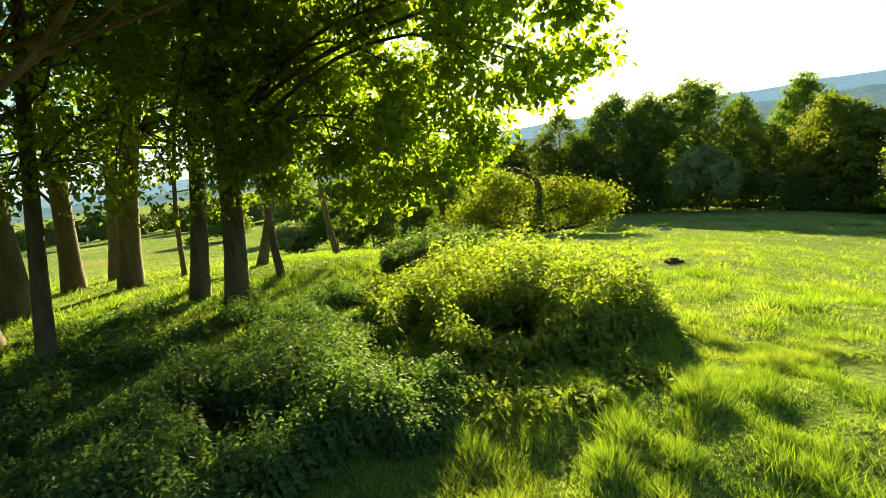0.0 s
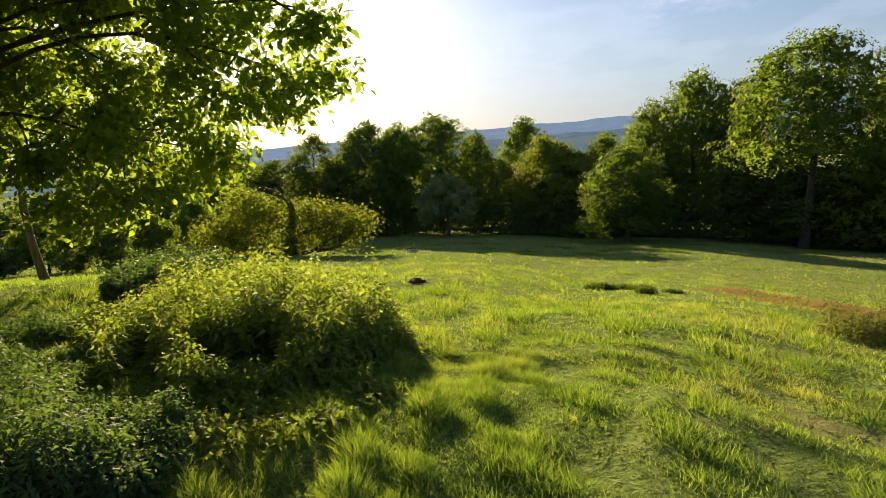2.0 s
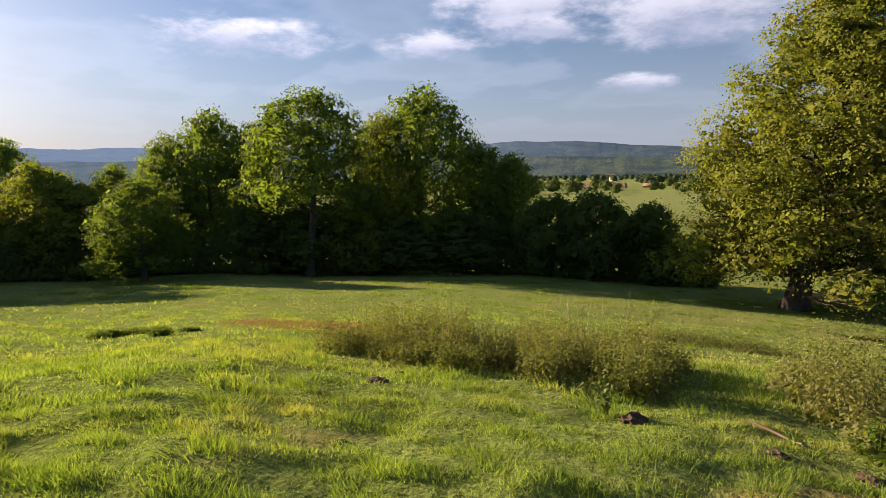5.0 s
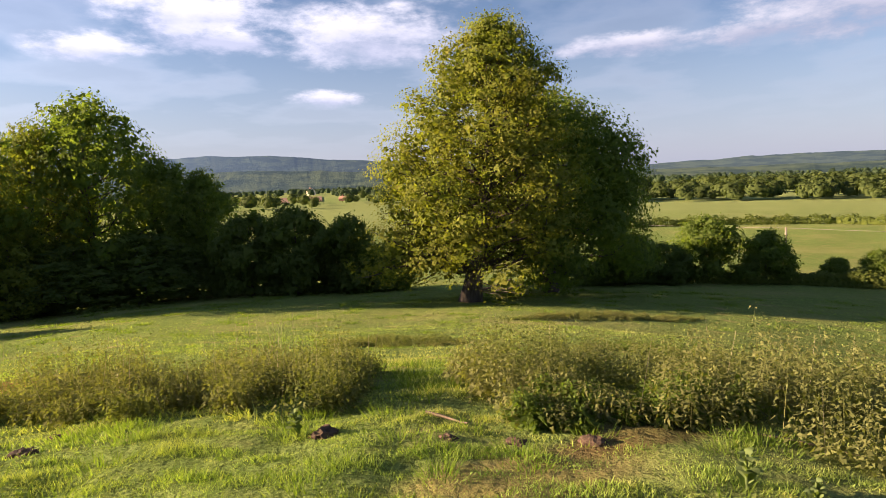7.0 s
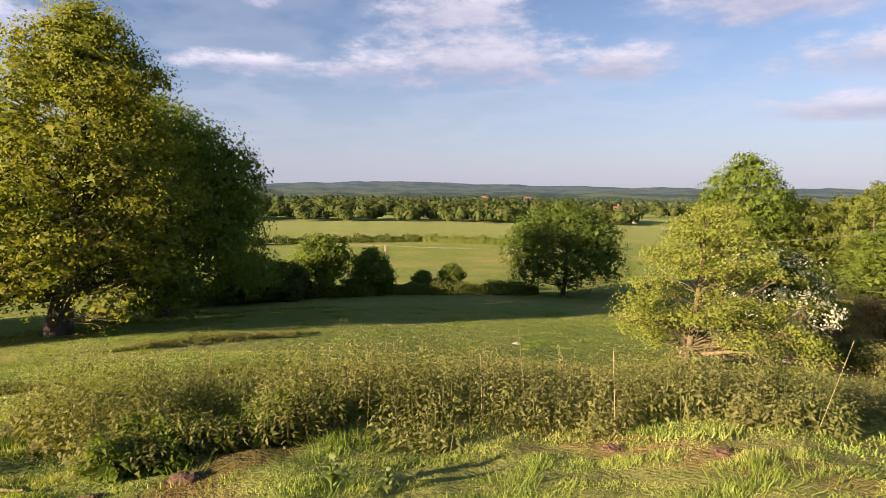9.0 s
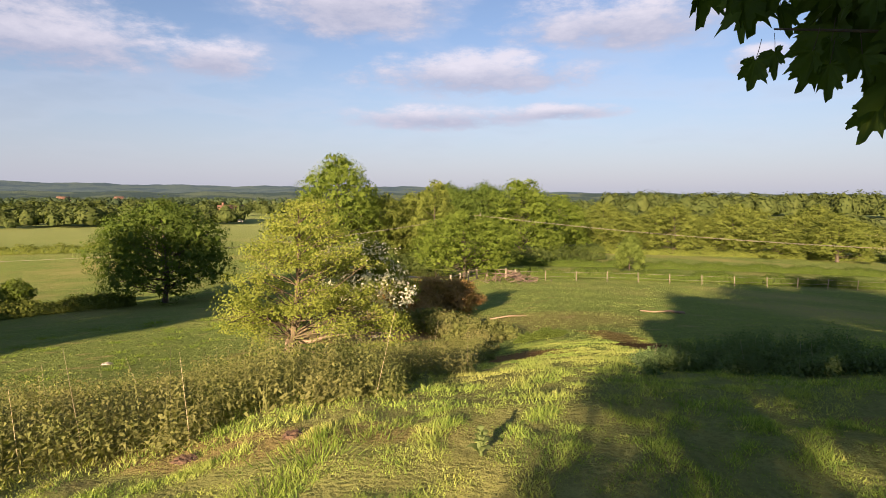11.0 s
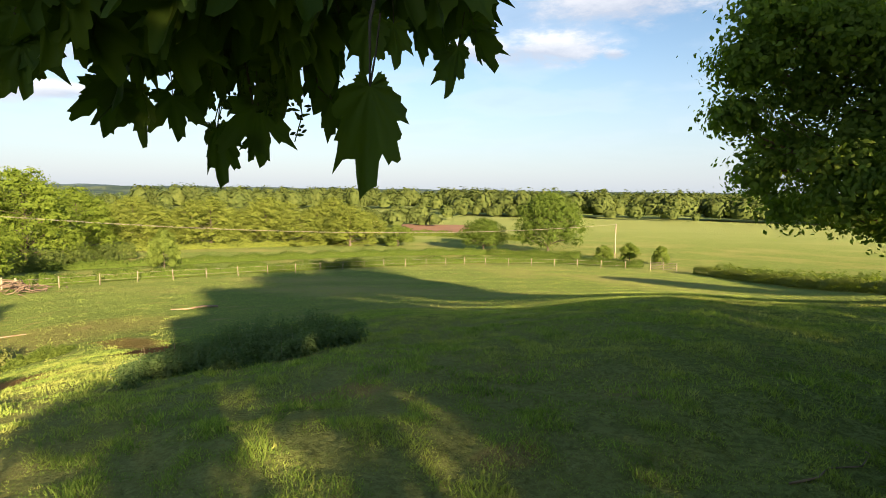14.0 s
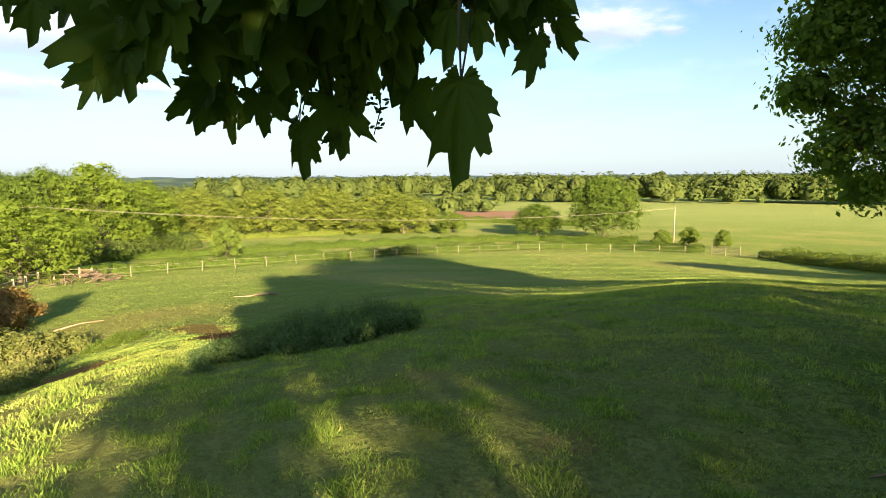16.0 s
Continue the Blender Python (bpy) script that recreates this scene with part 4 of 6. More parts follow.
clump_tree(59, 323.7, 9.7, 11.0, 0.2, 2.4, (0.1, 0.1), 7, 1500, "thick ridged trunk at the edge of the clump")
clump_tree(60, 321.6, 8.2, 11.0, 0.14, 2.2, (0.2, 0.1), 6, 1300, "thick dark trunk at the edge of the clump")
clump_tree(62, 336.2, 12.5, 7.0, 0.05, 1.6, (1.0, 0.45), 5, 1500, "thin pole-like tree of the clump")
# trees out of view, added to cast the shade lying on the crest
clump_tree(63, 310.0, 12.0, 12.0, 0.2, 3.0, (0, 0), 6, 4000, "unseen shady tree at the back of the clump", thick=3500, wide=2.2)
clump_tree(64, 300.0, 9.0, 12.0, 0.2, 3.0, (0, 0), 6, 4000, "unseen shady tree on the far side of the clump", thick=3500, wide=2.2)
for k, (az, d) in enumerate([(306, 17), (298, 14), (290, 11), (293, 19), (284, 16), (312, 20)]):
    clump_tree(160 + k, az, d, 12.5, 0.2, 3.2, (0, 0), 5, 2500, "unseen shady tree on the far side of the clump", thick=4500, wide=2.2)
clump_tree(65, 350.0, 14.5, 7.0, 0.08, 2.2, (0, 0), 6, 5000, "light-leaved tree at the sunny edge of the clump")

# unseen sycamore, inferred from its bough, its crown added to shade the knoll's top
rng = np.random.default_rng(77)
OVER = []
for i in range(22):
    r = rng.uniform(1.1, 1.6)
    u, v = rng.uniform(-3.4, 3.6), rng.uniform(-4.6, 4.2)
    OVER.append((u, v, rng.uniform(3.6, 6.5), r, r, r * 0.6))
# low lobes added out of view to keep sun off the hanging bough
OVER += [(4.2, 0.0, 3.0, 0.8, 0.8, 0.5), (3.7, -0.2, 2.95, 0.8, 0.8, 0.5), (4.5, 0.15, 3.15, 0.7, 0.7, 0.5), (3.2, -0.1, 3.0, 0.8, 0.8, 0.5)]
x, y, z = at(288, 4.9)
for _ in range(40):                      # unseen boughs to the north, added to shade bough and crest
    u, v = rng.uniform(-4.2, 0.4), rng.uniform(2.4, 6.0)
    r = rng.uniform(0.4, 0.6)
    OVER.append((u - x, v - y, 1.9 + 0.3 * math.hypot(u, v) + rng.uniform(0, 1.2) - z, r, r, r * 0.6))
plant_tree(tree_meshes(76, 9.5, 3.0, 4.0, 25000, 0.2, LEAF_NEAR, BARK_RED, 0.3, lobes=OVER, fine=True, spread=0.25, core=True, fork=0.3, limb=0.1), x, y, 0, (1, 1, 1), "unseen spreading sycamore shading the top of the knoll", "sycamore_tree")

# ---- old hollow tree and its neighbours ----
OLD = [(-2.6, 0.4, 1.9, 1.7, 1.5, 0.9), (-1.2, 0.0, 2.5, 1.5, 1.4, 0.9), (2.3, -0.6, 1.7, 1.7, 1.5, 0.9), (1.2, 0.2, 2.2, 1.5, 1.4, 0.8), (3.5, -0.8, 1.5, 1.2, 1.1, 0.8),
       (0.0, -0.6, 0.9, 1.3, 1.0, 0.8), (-3.8, 0.5, 1.6, 1.2, 1.1, 0.9), (-2.2, 0.3, 3.2, 0.9, 0.9, 0.6), (2.4, -0.5, 0.8, 1.5, 1.2, 0.7), (-2.6, 0.0, 0.9, 1.5, 1.2, 0.7)]
x, y, z = at(9.4, 33)
old = plant_tree(tree_meshes(61, 4, 0.2, 4.6, 15000, 0.17, LEAF_LIME, BARK_DARK, 0.45, lobes=OLD, fine=True, top=1.6, spread=0.34, shell=0.25), x, y, 0, (1, 1, 1),
                 "old hollow tree with a bent dead limb and low sprouting foliage", "old_tree")
part_mesh("dead_limb", mesh_from("dead_limb", *tube_arrays([(-0.1, 0, 0.9), (0.15, 0, 1.6), (0.3, 0, 2.4), (0.1, 0, 3.0), (-0.5, 0, 3.5), (-1.0, 0.1, 3.75)], (0.26, 0.21, 0.18, 0.15, 0.1, 0.04), 9), BARK, True), old, "bare twisted dead limb")
for az, d, H, w, k in [(353.4, 27, 2.6, 1.7, 2), (350.0, 30, 2.4, 1.8, 0), (357.5, 33, 2.6, 1.6, 0), (1.2, 48, 4.0, 2.0, 0), (5.5, 55, 5.0, 3.0, 0), (346.0, 30, 1.6, 1.5, 2), (347.0, 55, 4.0, 3.5, 0), (340, 75, 4, 4, 0), (355, 60, 4.5, 3.5, 0), (359, 70, 6.5, 4.5, 0), (7.5, 70, 8.0, 4.5, 2), (350.5, 75, 6.0, 4.5, 0), (3.5, 66, 6.0, 4.0, 2)]:
    ph, pw = SHRUB_SIZE[k]
    x, y, z = at(az, d)
    plant_tree(SHRUB[k], x, y, az * 31, (w / pw, w / pw, H / ph), "low spreading thorn tree on the sunny pasture", "thorn_tree", "tree")
x, y, z = at(345.6, 29)
plant_tree(tree_meshes(66, 1.6, 0.0, 1.4, 2600, 0.12, LEAF_PALE, BARK, 0.04, 9, "dome"), x, y, 0, (1, 1, 1), "pale silvery bush behind the clump", "silvery_bush", "bush")


# ---- nettle beds ----
def nettles(seed, outline, n, height, mat, label, leaf=0.07, each=24, name="nettle_bed", stalks=0, fade=0.0):
    """A bed of nettles inside a ring of places: paired drooping leaves on upright stems."""
    rng = np.random.default_rng(seed)
    each *= 2
    ring = np.array([at(a, d)[:2] for a, d in outline])
    p = rng.uniform(ring.min(0) - 0.2, ring.max(0) + 0.2, (n * 16, 2))
    ragged = p + 0.22 * np.stack([np.sin(p[:, 1] * 3.1) + np.sin(p[:, 0] * 7.3), np.sin(p[:, 0] * 2.7) + np.sin(p[:, 1] * 6.1)], 1)
    inside = np.zeros(len(p), bool)
    for (x1, y1), (x2, y2) in zip(ring, np.roll(ring, -1, 0)):
        inside ^= ((y1 > ragged[:, 1]) != (y2 > ragged[:, 1])) & (ragged[:, 0] < (x2 - x1) * (ragged[:, 1] - y1) / (y2 - y1 + 1e-9) + x1)
    gap = np.sin(p[:, 0] * 1.9 + 1) * np.sin(p[:, 1] * 2.3) + 0.5 * np.sin(p[:, 0] * 4.1) * np.sin(p[:, 1] * 3.7)
    front = np.hypot(*ring.T).min()
    some = rng.uniform(0, 1, len(p)) < (np.maximum(front, 0.1) / np.maximum(np.hypot(p[:, 0], p[:, 1]), front)) ** 1.5
    p = p[inside & some & (gap > -0.75)][:n]
    k = len(p)
    d = np.hypot(p[:, 0], p[:, 1])
    H = height * rng.uniform(0.55, 1.12, k) * (0.78 + 0.26 * np.sin(p[:, 0] * 1.7) * np.sin(p[:, 1] * 1.3) + 0.24 * np.sin(p[:, 0] * 6.1 + 2 * np.sin(p[:, 1] * 2.3)) * np.sin(p[:, 1] * 5.3)) * np.clip(1 - fade * (d - 5), 0.45, 1)
    edge = np.full(k, 9.0)
    for q0, q1 in zip(ring, np.roll(ring, -1, 0)):
        v = q1 - q0
        u = np.clip(((p - q0) @ v) / (v @ v), 0, 1)[:, None]
        edge = np.minimum(edge, np.linalg.norm(p - q0 - u * v, axis=1))
    H = H * np.clip(0.5 + edge / 0.9, 0.5, 1.0)
    z = gz(p[:, 0], p[:, 1])
    lean = rng.normal(size=(k, 2)) * 0.13
    u = (np.arange(each) // 2 * 2 + 1.0)[None] / each * 0.9 + 0.1 + rng.normal(size=(k, each)) * 0.02
    a = rng.uniform(0, 6.28, (k, 1)) + np.arange(each)[None] * np.pi + (np.arange(each) // 2)[None] * 1.5
    rr = 0.02 + 0.05 * (1.1 - u)
    X = p[:, :1] + lean[:, :1] * u * H[:, None] + rr * np.cos(a)
    Y = p[:, 1:] + lean[:, 1:] * u * H[:, None] + rr * np.sin(a)
    Z = z[:, None] + u * H[:, None]
    pts = np.stack([X, Y, Z], -1).reshape(-1, 3)
    way = np.stack([np.cos(a), np.sin(a), rng.normal(size=a.shape) * 0.45 - 0.3], -1).reshape(-1, 3) + rng.normal(size=(k * each, 3)) * 0.25
    way = unit(way)
    size = (0.78 * leaf * (1.25 - 0.75 * u) * rng.uniform(0.7, 1.2, u.shape)).reshape(-1, 1)
    side = unit(np.cross(way, np.array([[0, 0, 1.0]]) + rng.normal(size=way.shape) * 0.55))
    nor = np.cross(side, way)
    verts = np.stack([pts - side * size * 0.27, pts + side * size * 0.27, pts + way * size - nor * size * 0.12], 1).reshape(-1, 3)
    faces = np.arange(len(verts)).reshape(-1, 3)
    # stems as slim blades
    top = np.stack([p[:, 0] + lean[:, 0] * H, p[:, 1] + lean[:, 1] * H, z + H], 1)
    foot = np.stack([p[:, 0], p[:, 1], z - 0.03], 1)
    off = np.stack([np.cos(a[:, 0]), np.sin(a[:, 0]), 0 * a[:, 0]], 1) * 0.004
    sv = np.stack([foot - off, foot + off, top], 1).reshape(-1, 3)
    ob = tagged(new(name, mesh_from(name, *joined([(verts, faces), (sv, np.arange(len(sv)).reshape(-1, 3))]), mat)), label, "nettles", kind="stuff")
    if stalks:
        i = rng.choice(k, min(k, stalks), replace=False)
        h = height * rng.uniform(0.8, 1.15, (len(i), 1))
        f = foot[i]
        t = f + np.concatenate([rng.normal(size=(len(i), 2)) * 0.1, h], 1)
        o = np.stack([rng.normal(size=len(i)), rng.normal(size=len(i)), np.zeros(len(i))], 1)
        o = unit(o) * 0.0018
        tagged(new("dry_stalks", mesh_from("dry_stalks", np.stack([f - o, f + o, t + o * 0.5, t - o * 0.5], 1).reshape(-1, 3), np.arange(4 * len(i)).reshape(-1, 4), STEM)),
               "last year's pale dry stalks among nettles", "stalks", kind="stuff")
    return ob


nettles(71, [(59, 7.6), (66, 6.3), (74, 5.6), (82, 5.3), (92, 5.9), (91, 7.4), (78, 8.0), (62, 8.7)], 1150, 0.74, LEAF_NETTLE_DRY, "tall flowering nettles with dry stalks", leaf=0.062, stalks=90)
nettles(72, [(96, 5.1), (107, 4.9), (120, 4.8), (133, 4.8), (150, 5.3), (167, 6.1), (171, 9), (167, 13), (157, 18), (141, 16), (128, 11.5), (112, 9), (98, 7)], 4700, 0.74, LEAF_NETTLE_DRY,
        "broad bed of nettles across the slope", each=16, leaf=0.068, stalks=70, fade=0.05)
nettles(77, [(103, 5.1), (110, 4.8), (122, 4.8), (122, 5.6), (108, 5.8)], 170, 0.55, LEAF_NETTLE, "fresh green nettles at the front of the bed", leaf=0.1)
nettles(73, [(184, 7.3), (195, 7.6), (204, 8.7), (203, 9.9), (195, 10.2), (187, 9.4)], 900, 0.42, LEAF_WEED, "shaded nettle bed on the crest", stalks=30)
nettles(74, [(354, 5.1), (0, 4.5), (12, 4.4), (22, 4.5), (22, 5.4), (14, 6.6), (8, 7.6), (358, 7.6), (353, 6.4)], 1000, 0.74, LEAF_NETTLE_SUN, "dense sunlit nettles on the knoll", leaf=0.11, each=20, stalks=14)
nettles(84, [(356, 7.8), (6, 7.6), (9, 9.0), (4, 9.8), (355, 9.6)], 420, 0.6, LEAF_WEED, "broad-leaved dark green weeds behind the nettles", leaf=0.13, each=22, name="weed_patch")
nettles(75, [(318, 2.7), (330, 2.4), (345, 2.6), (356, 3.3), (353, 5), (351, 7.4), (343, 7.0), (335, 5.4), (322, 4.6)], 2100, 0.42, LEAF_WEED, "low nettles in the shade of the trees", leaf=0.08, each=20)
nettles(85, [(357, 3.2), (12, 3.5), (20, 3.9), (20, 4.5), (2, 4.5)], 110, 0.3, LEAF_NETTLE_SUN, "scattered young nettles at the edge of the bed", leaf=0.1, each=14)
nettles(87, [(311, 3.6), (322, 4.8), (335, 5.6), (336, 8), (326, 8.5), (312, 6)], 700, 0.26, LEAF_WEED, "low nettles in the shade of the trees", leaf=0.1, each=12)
nettles(76, [(243, 4.3), (250, 3.8), (262, 3.4), (275, 5), (268, 8), (256, 8.8), (248, 7.6)], 1100, 0.72, LEAF_NETTLE, "nettle and bramble thicket in the shade", leaf=0.1)
nettles(78, [(86, 13), (92, 12.2), (98, 12.6), (97, 14.2), (88, 14.5)], 300, 0.3, LEAF_NETTLE_DRY, "low weeds in the pasture", name="weed_patch")
nettles(79, [(102, 21), (118, 26), (120, 29), (108, 25)], 500, 0.35, LEAF_NETTLE_DRY, "low weeds in the pasture", name="weed_patch", leaf=0.12, each=14)
nettles(80, [(110, 12.4), (119, 12.0), (120, 13.6), (112, 13.8)], 260, 0.3, LEAF_NETTLE, "low weeds in the pasture", name="weed_patch")
nettles(81, [(38, 13.4), (47, 12.4), (47, 11.8), (40, 12.6)], 200, 0.25, LEAF_NETTLE, "low weeds in the pasture", name="weed_patch")
nettles(82, [(166, 13), (171, 10), (173, 14), (173, 22), (170, 25), (162, 23), (157, 18)], 1400, 0.5, LEAF_NETTLE_DRY, "rough weeds below the young tree", leaf=0.12, each=16, name="weed_patch", stalks=10)
nettles(83, [(176.5, 20.5), (179.5, 20.5), (180, 22.5), (176, 22.5)], 160, 0.4, LEAF_NETTLE, "low fern patch on the slope", leaf=0.13, name="weed_patch")


# ---- turf ----
def clumped(x, y, size):
    """Uneven growth between 0 and 1, in patches of about the given size."""
    rng = np.random.default_rng(17)
    v = np.zeros(len(x))
    for k in range(9):
        a, f = rng.uniform(0, 6.28), 6.28 / size * rng.uniform(0.35, 1.5)
        v += np.sin((x * math.cos(a) + y * math.sin(a)) * f + rng.uniform(0, 6.28) + 0.8 * np.sin(x * 0.9 + k) * np.sin(y * 1.1))
    return np.clip(0.5 + v / 7, 0, 1)


def turf(seed, r0, r1, count, tall, wide, name, label, a0=-44, a1=268, mat=None):
    """Grass blades over a ring of the knoll, in tufts."""
    rng = np.random.default_rng(seed)
    r = np.sqrt(rng.uniform(r0 ** 2, r1 ** 2, count))
    a = np.radians(rng.uniform(a0, a1, count))
    x, y = r * np.sin(a), r * np.cos(a)
    dens = clumped(x, y, 0.32 + r0 * 0.055) if mat is None else 0.55 + 0.25 * clumped(x, y, 0.5 + r0 * 0.1)
    bare = np.zeros(count, bool)
    for px, py, rx, ry in [(4.1, -1.9, 0.35, 0.8), (10.6, 7.0, 0.9, 2.8), (-1.8, 3.4, 0.3, 0.8), (-0.4, 4.2, 0.4, 0.3), (9.3, -28, 4.0, 3.0), (-1.9, -14.5, 1.0, 3.2), (1.0, -12.6, 0.8, 2.6), (-1.6, -19.5, 0.6, 3.0)]:
        bare |= ((x - px) / rx) ** 2 + ((y - py) / ry) ** 2 < rng.uniform(0.4, 1.1, count)
    keep = (rng.uniform(0, 1, count) < 0.55 + 0.45 * dens) & ~bare
    x, y, dens = x[keep], y[keep], dens[keep]
    n = len(x)
    z = gz(x, y)
    h = tall * rng.uniform(0.45, 1.2, n) * (0.85 + (1.3 * dens ** 2 - 0.45) * np.interp(np.degrees(a[keep]), [60, 130], [1.0, 0.9])) * (1 - 0.35 * (r0 > 9) * (a[keep] > 2.4)) * np.interp(np.degrees(a[keep]), [20, 80, 150], [1.0, 0.7, 0.58])
    t = rng.uniform(0, 6.28, n)
    side = np.stack([np.cos(t), np.sin(t), np.zeros(n)], 1) * (wide * rng.uniform(0.6, 1.2, n))[:, None]
    bend = np.stack([rng.normal(size=n), rng.normal(size=n), np.zeros(n)], 1) * (h * 0.55)[:, None]
    foot = np.stack([x, y, z - 0.01], 1)
    tip = foot + bend + np.stack([0 * h, 0 * h, h], 1)
    verts = np.stack([foot - side, foot + side, tip], 1).reshape(-1, 3)
    tagged(new(name, mesh_from(name, verts, np.arange(3 * n).reshape(-1, 3), mat or GRASS)), label, "grass", kind="stuff")


def tufts(seed, n, r0, r1, tall, name, label, a0=-20, a1=165, k=90):
    """Tussocks of longer, darker grass standing out of the turf."""
    rng = np.random.default_rng(seed)
    r = np.sqrt(rng.uniform(r0 ** 2, r1 ** 2, n))
    a = np.radians(rng.uniform(a0, a1, n))
    size = rng.uniform(0.04, 0.1, n) * (1 + r / 9)
    i = np.repeat(np.arange(n), k)
    off = rng.normal(size=(n * k, 2)) * size[i][:, None]
    x, y = r[i] * np.sin(a[i]) + off[:, 0], r[i] * np.cos(a[i]) + off[:, 1]
    h = tall * rng.uniform(0.5, 1.2, n * k) * (1 + r[i] / 25)
    t_ = rng.uniform(0, 6.28, n * k)
    side = np.stack([np.cos(t_), np.sin(t_), 0 * t_], 1) * (0.0022 + r[i] * 0.0006)[:, None]
    foot = np.stack([x, y, gz(x, y) - 0.01], 1)
    tip = foot + np.concatenate([off * 0.35 + rng.normal(size=off.shape) * h[:, None] * 0.3, h[:, None]], 1)
    tagged(new(name, mesh_from(name, np.stack([foot - side, foot + side, tip], 1).reshape(-1, 3), np.arange(3 * n * k).reshape(-1, 3), TUSSOCK)), label, "grass", kind="stuff")


TUSSOCK = leaf_material("grass_tussock", (0.08, 0.14, 0.028), (0.2, 0.28, 0.055), 0.42)
tufts(95, 260, 2.2, 9.0, 0.075, "near_tussock_grass", "scattered tussocks of longer green grass")
tufts(96, 380, 9.0, 45.0, 0.055, "far_tussock_grass", "scattered tussocks of longer green grass")
turf(97, 1.9, 4.6, 80000, 0.07, 0.0035, "long_grass", "longer fresh grass round the nettles", -12, 34)
turf(98, 1.9, 13.0, 270000, 0.06, 0.006, "shaded_grass", "short fine grass on the shaded crest", 140, 262)
turf(91, 1.9, 5.0, 330000, 0.055, 0.004, "near_grass", "short grazed grass blades in full sun and shade")
turf(92, 5.0, 9.5, 220000, 0.075, 0.0075, "middle_grass", "grazed pasture grass")
turf(93, 9.5, 20.0, 170000, 0.07, 0.014, "far_grass", "grazed pasture grass down the slope")
turf(90, 20.0, 88.0, 110000, 0.15, 0.016, "lower_slope_grass", "sunlit grazed grass at the foot of the pasture", 162, 238, GRASS)
turf(99, 9.5, 20.0, 90000, 0.1, 0.008, "slope_grass", "sunlit grazed grass on the slope below the crest", 162, 240, GRASS)
turf(94, 20.0, 60.0, 90000, 0.09, 0.035, "distant_grass", "grazed pasture grass down the slope")


# ---- molehills, stones, sticks ----
def molehill(x, y, r, mat=None, name="molehill", label="small crumbly molehill of bare brown earth"):
    rng = np.random.default_rng(int(abs(x * 100 + y * 10)))
    bm = bmesh.new()
    bmesh.ops.create_icosphere(bm, subdivisions=3, radius=1)
    for v in bm.verts:
        k = 1 + 0.4 * noise.noise(v.co * 2.2 + Vector((x, y, 0))) + 0.3 * noise.noise(v.co * 6 + Vector((y, x, 0)))
        v.co = Vector((v.co.x * r * k, v.co.y * r * k * 0.9, max(-0.1, v.co.z) * r * 0.5 * k))
    me = bpy.data.meshes.new(name)
    bm.to_mesh(me)
    bm.free()
    me.materials.append(mat or SOIL)
    ob = new(name, me)
    ob.location = (x, y, float(gz(x, y)) - 0.01)
    return tagged(ob, label, "molehill" if name == "molehill" else "stone")


for x, y, r in [(3.8, 9.7, 0.2), (3.15, 9.85, 0.13), (2.97, 12.6, 0.14), (4.72, 2.4, 0.13), (5.33, 2.5, 0.09), (4.46, 0.25, 0.15), (4.18, -0.6, 0.09), (4.14, -1.06, 0.12), (4.0, -1.55, 0.14),
                (3.3, 1.9, 0.07), (2.6, -4.1, 0.12), (1.9, -4.3, 0.1)]:
    molehill(x, y, r * 0.75)
STONE = rough_material("field_stone", (0.2, 0.19, 0.17), (0.33, 0.31, 0.28), 6.0, 0.6)
for x, y, r in [(17.0, -19.7, 0.2), (43.9, 30.6, 0.6), (42.9, 31.3, 0.5), (44.6, 29.8, 0.4), (8.8, -27.2, 0.22), (8.2, -27.6, 0.18), (11.0, 29.0, 0.35)]:
    molehill(x, y, r, STONE, "field_stone", "pale field stone half sunk in the grass")


def stick(path, r, label="pale dead stick lying in the grass"):
    x, y = path[0]
    pts = [(px - x, py - y, float(gz(px, py)) + r * 0.6 - float(gz(x, y)) + r * (i % 2)) for i, (px, py) in enumerate(path)]
    ob = new("dead_stick", mesh_from("dead_stick", *tube_arrays(pts, np.linspace(r, r * 0.4, len(pts)), 6), DEADWOOD, True))
    ob.location = (x, y, float(gz(x, y)))
    tagged(ob, label, "stick")


stick([(7.5, 3.9), (7.2, 3.6), (6.9, 3.3)], 0.035)
stick([(4.8, -0.5), (4.68, -0.62), (4.6, -0.75), (4.5, -0.78)], 0.015)
stick([(4.2, -2.6), (4.0, -2.9), (3.75, -3.3)], 0.012)
stick([(-3.3, -2.35), (-3.45, -2.3), (-3.6, -2.33), (-3.75, -2.25), (-3.95, -2.3), (-4.05, -2.42)], 0.006)
stick([(-6.6, -35.2), (-5.8, -35.1), (-5.0, -35.3), (-4.2, -35.0)], 0.08, "bleached fallen branch on the slope")
stick([(1.0, 9.9), (1.5, 9.6), (2.2, 9.9), (2.8, 9.6)], 0.03, "dead twiggy branch lying in the grass")
stick([(4.0, -33), (3.0, -33.4), (2.0, -33.2)], 0.06, "bleached fallen branch on the slope")


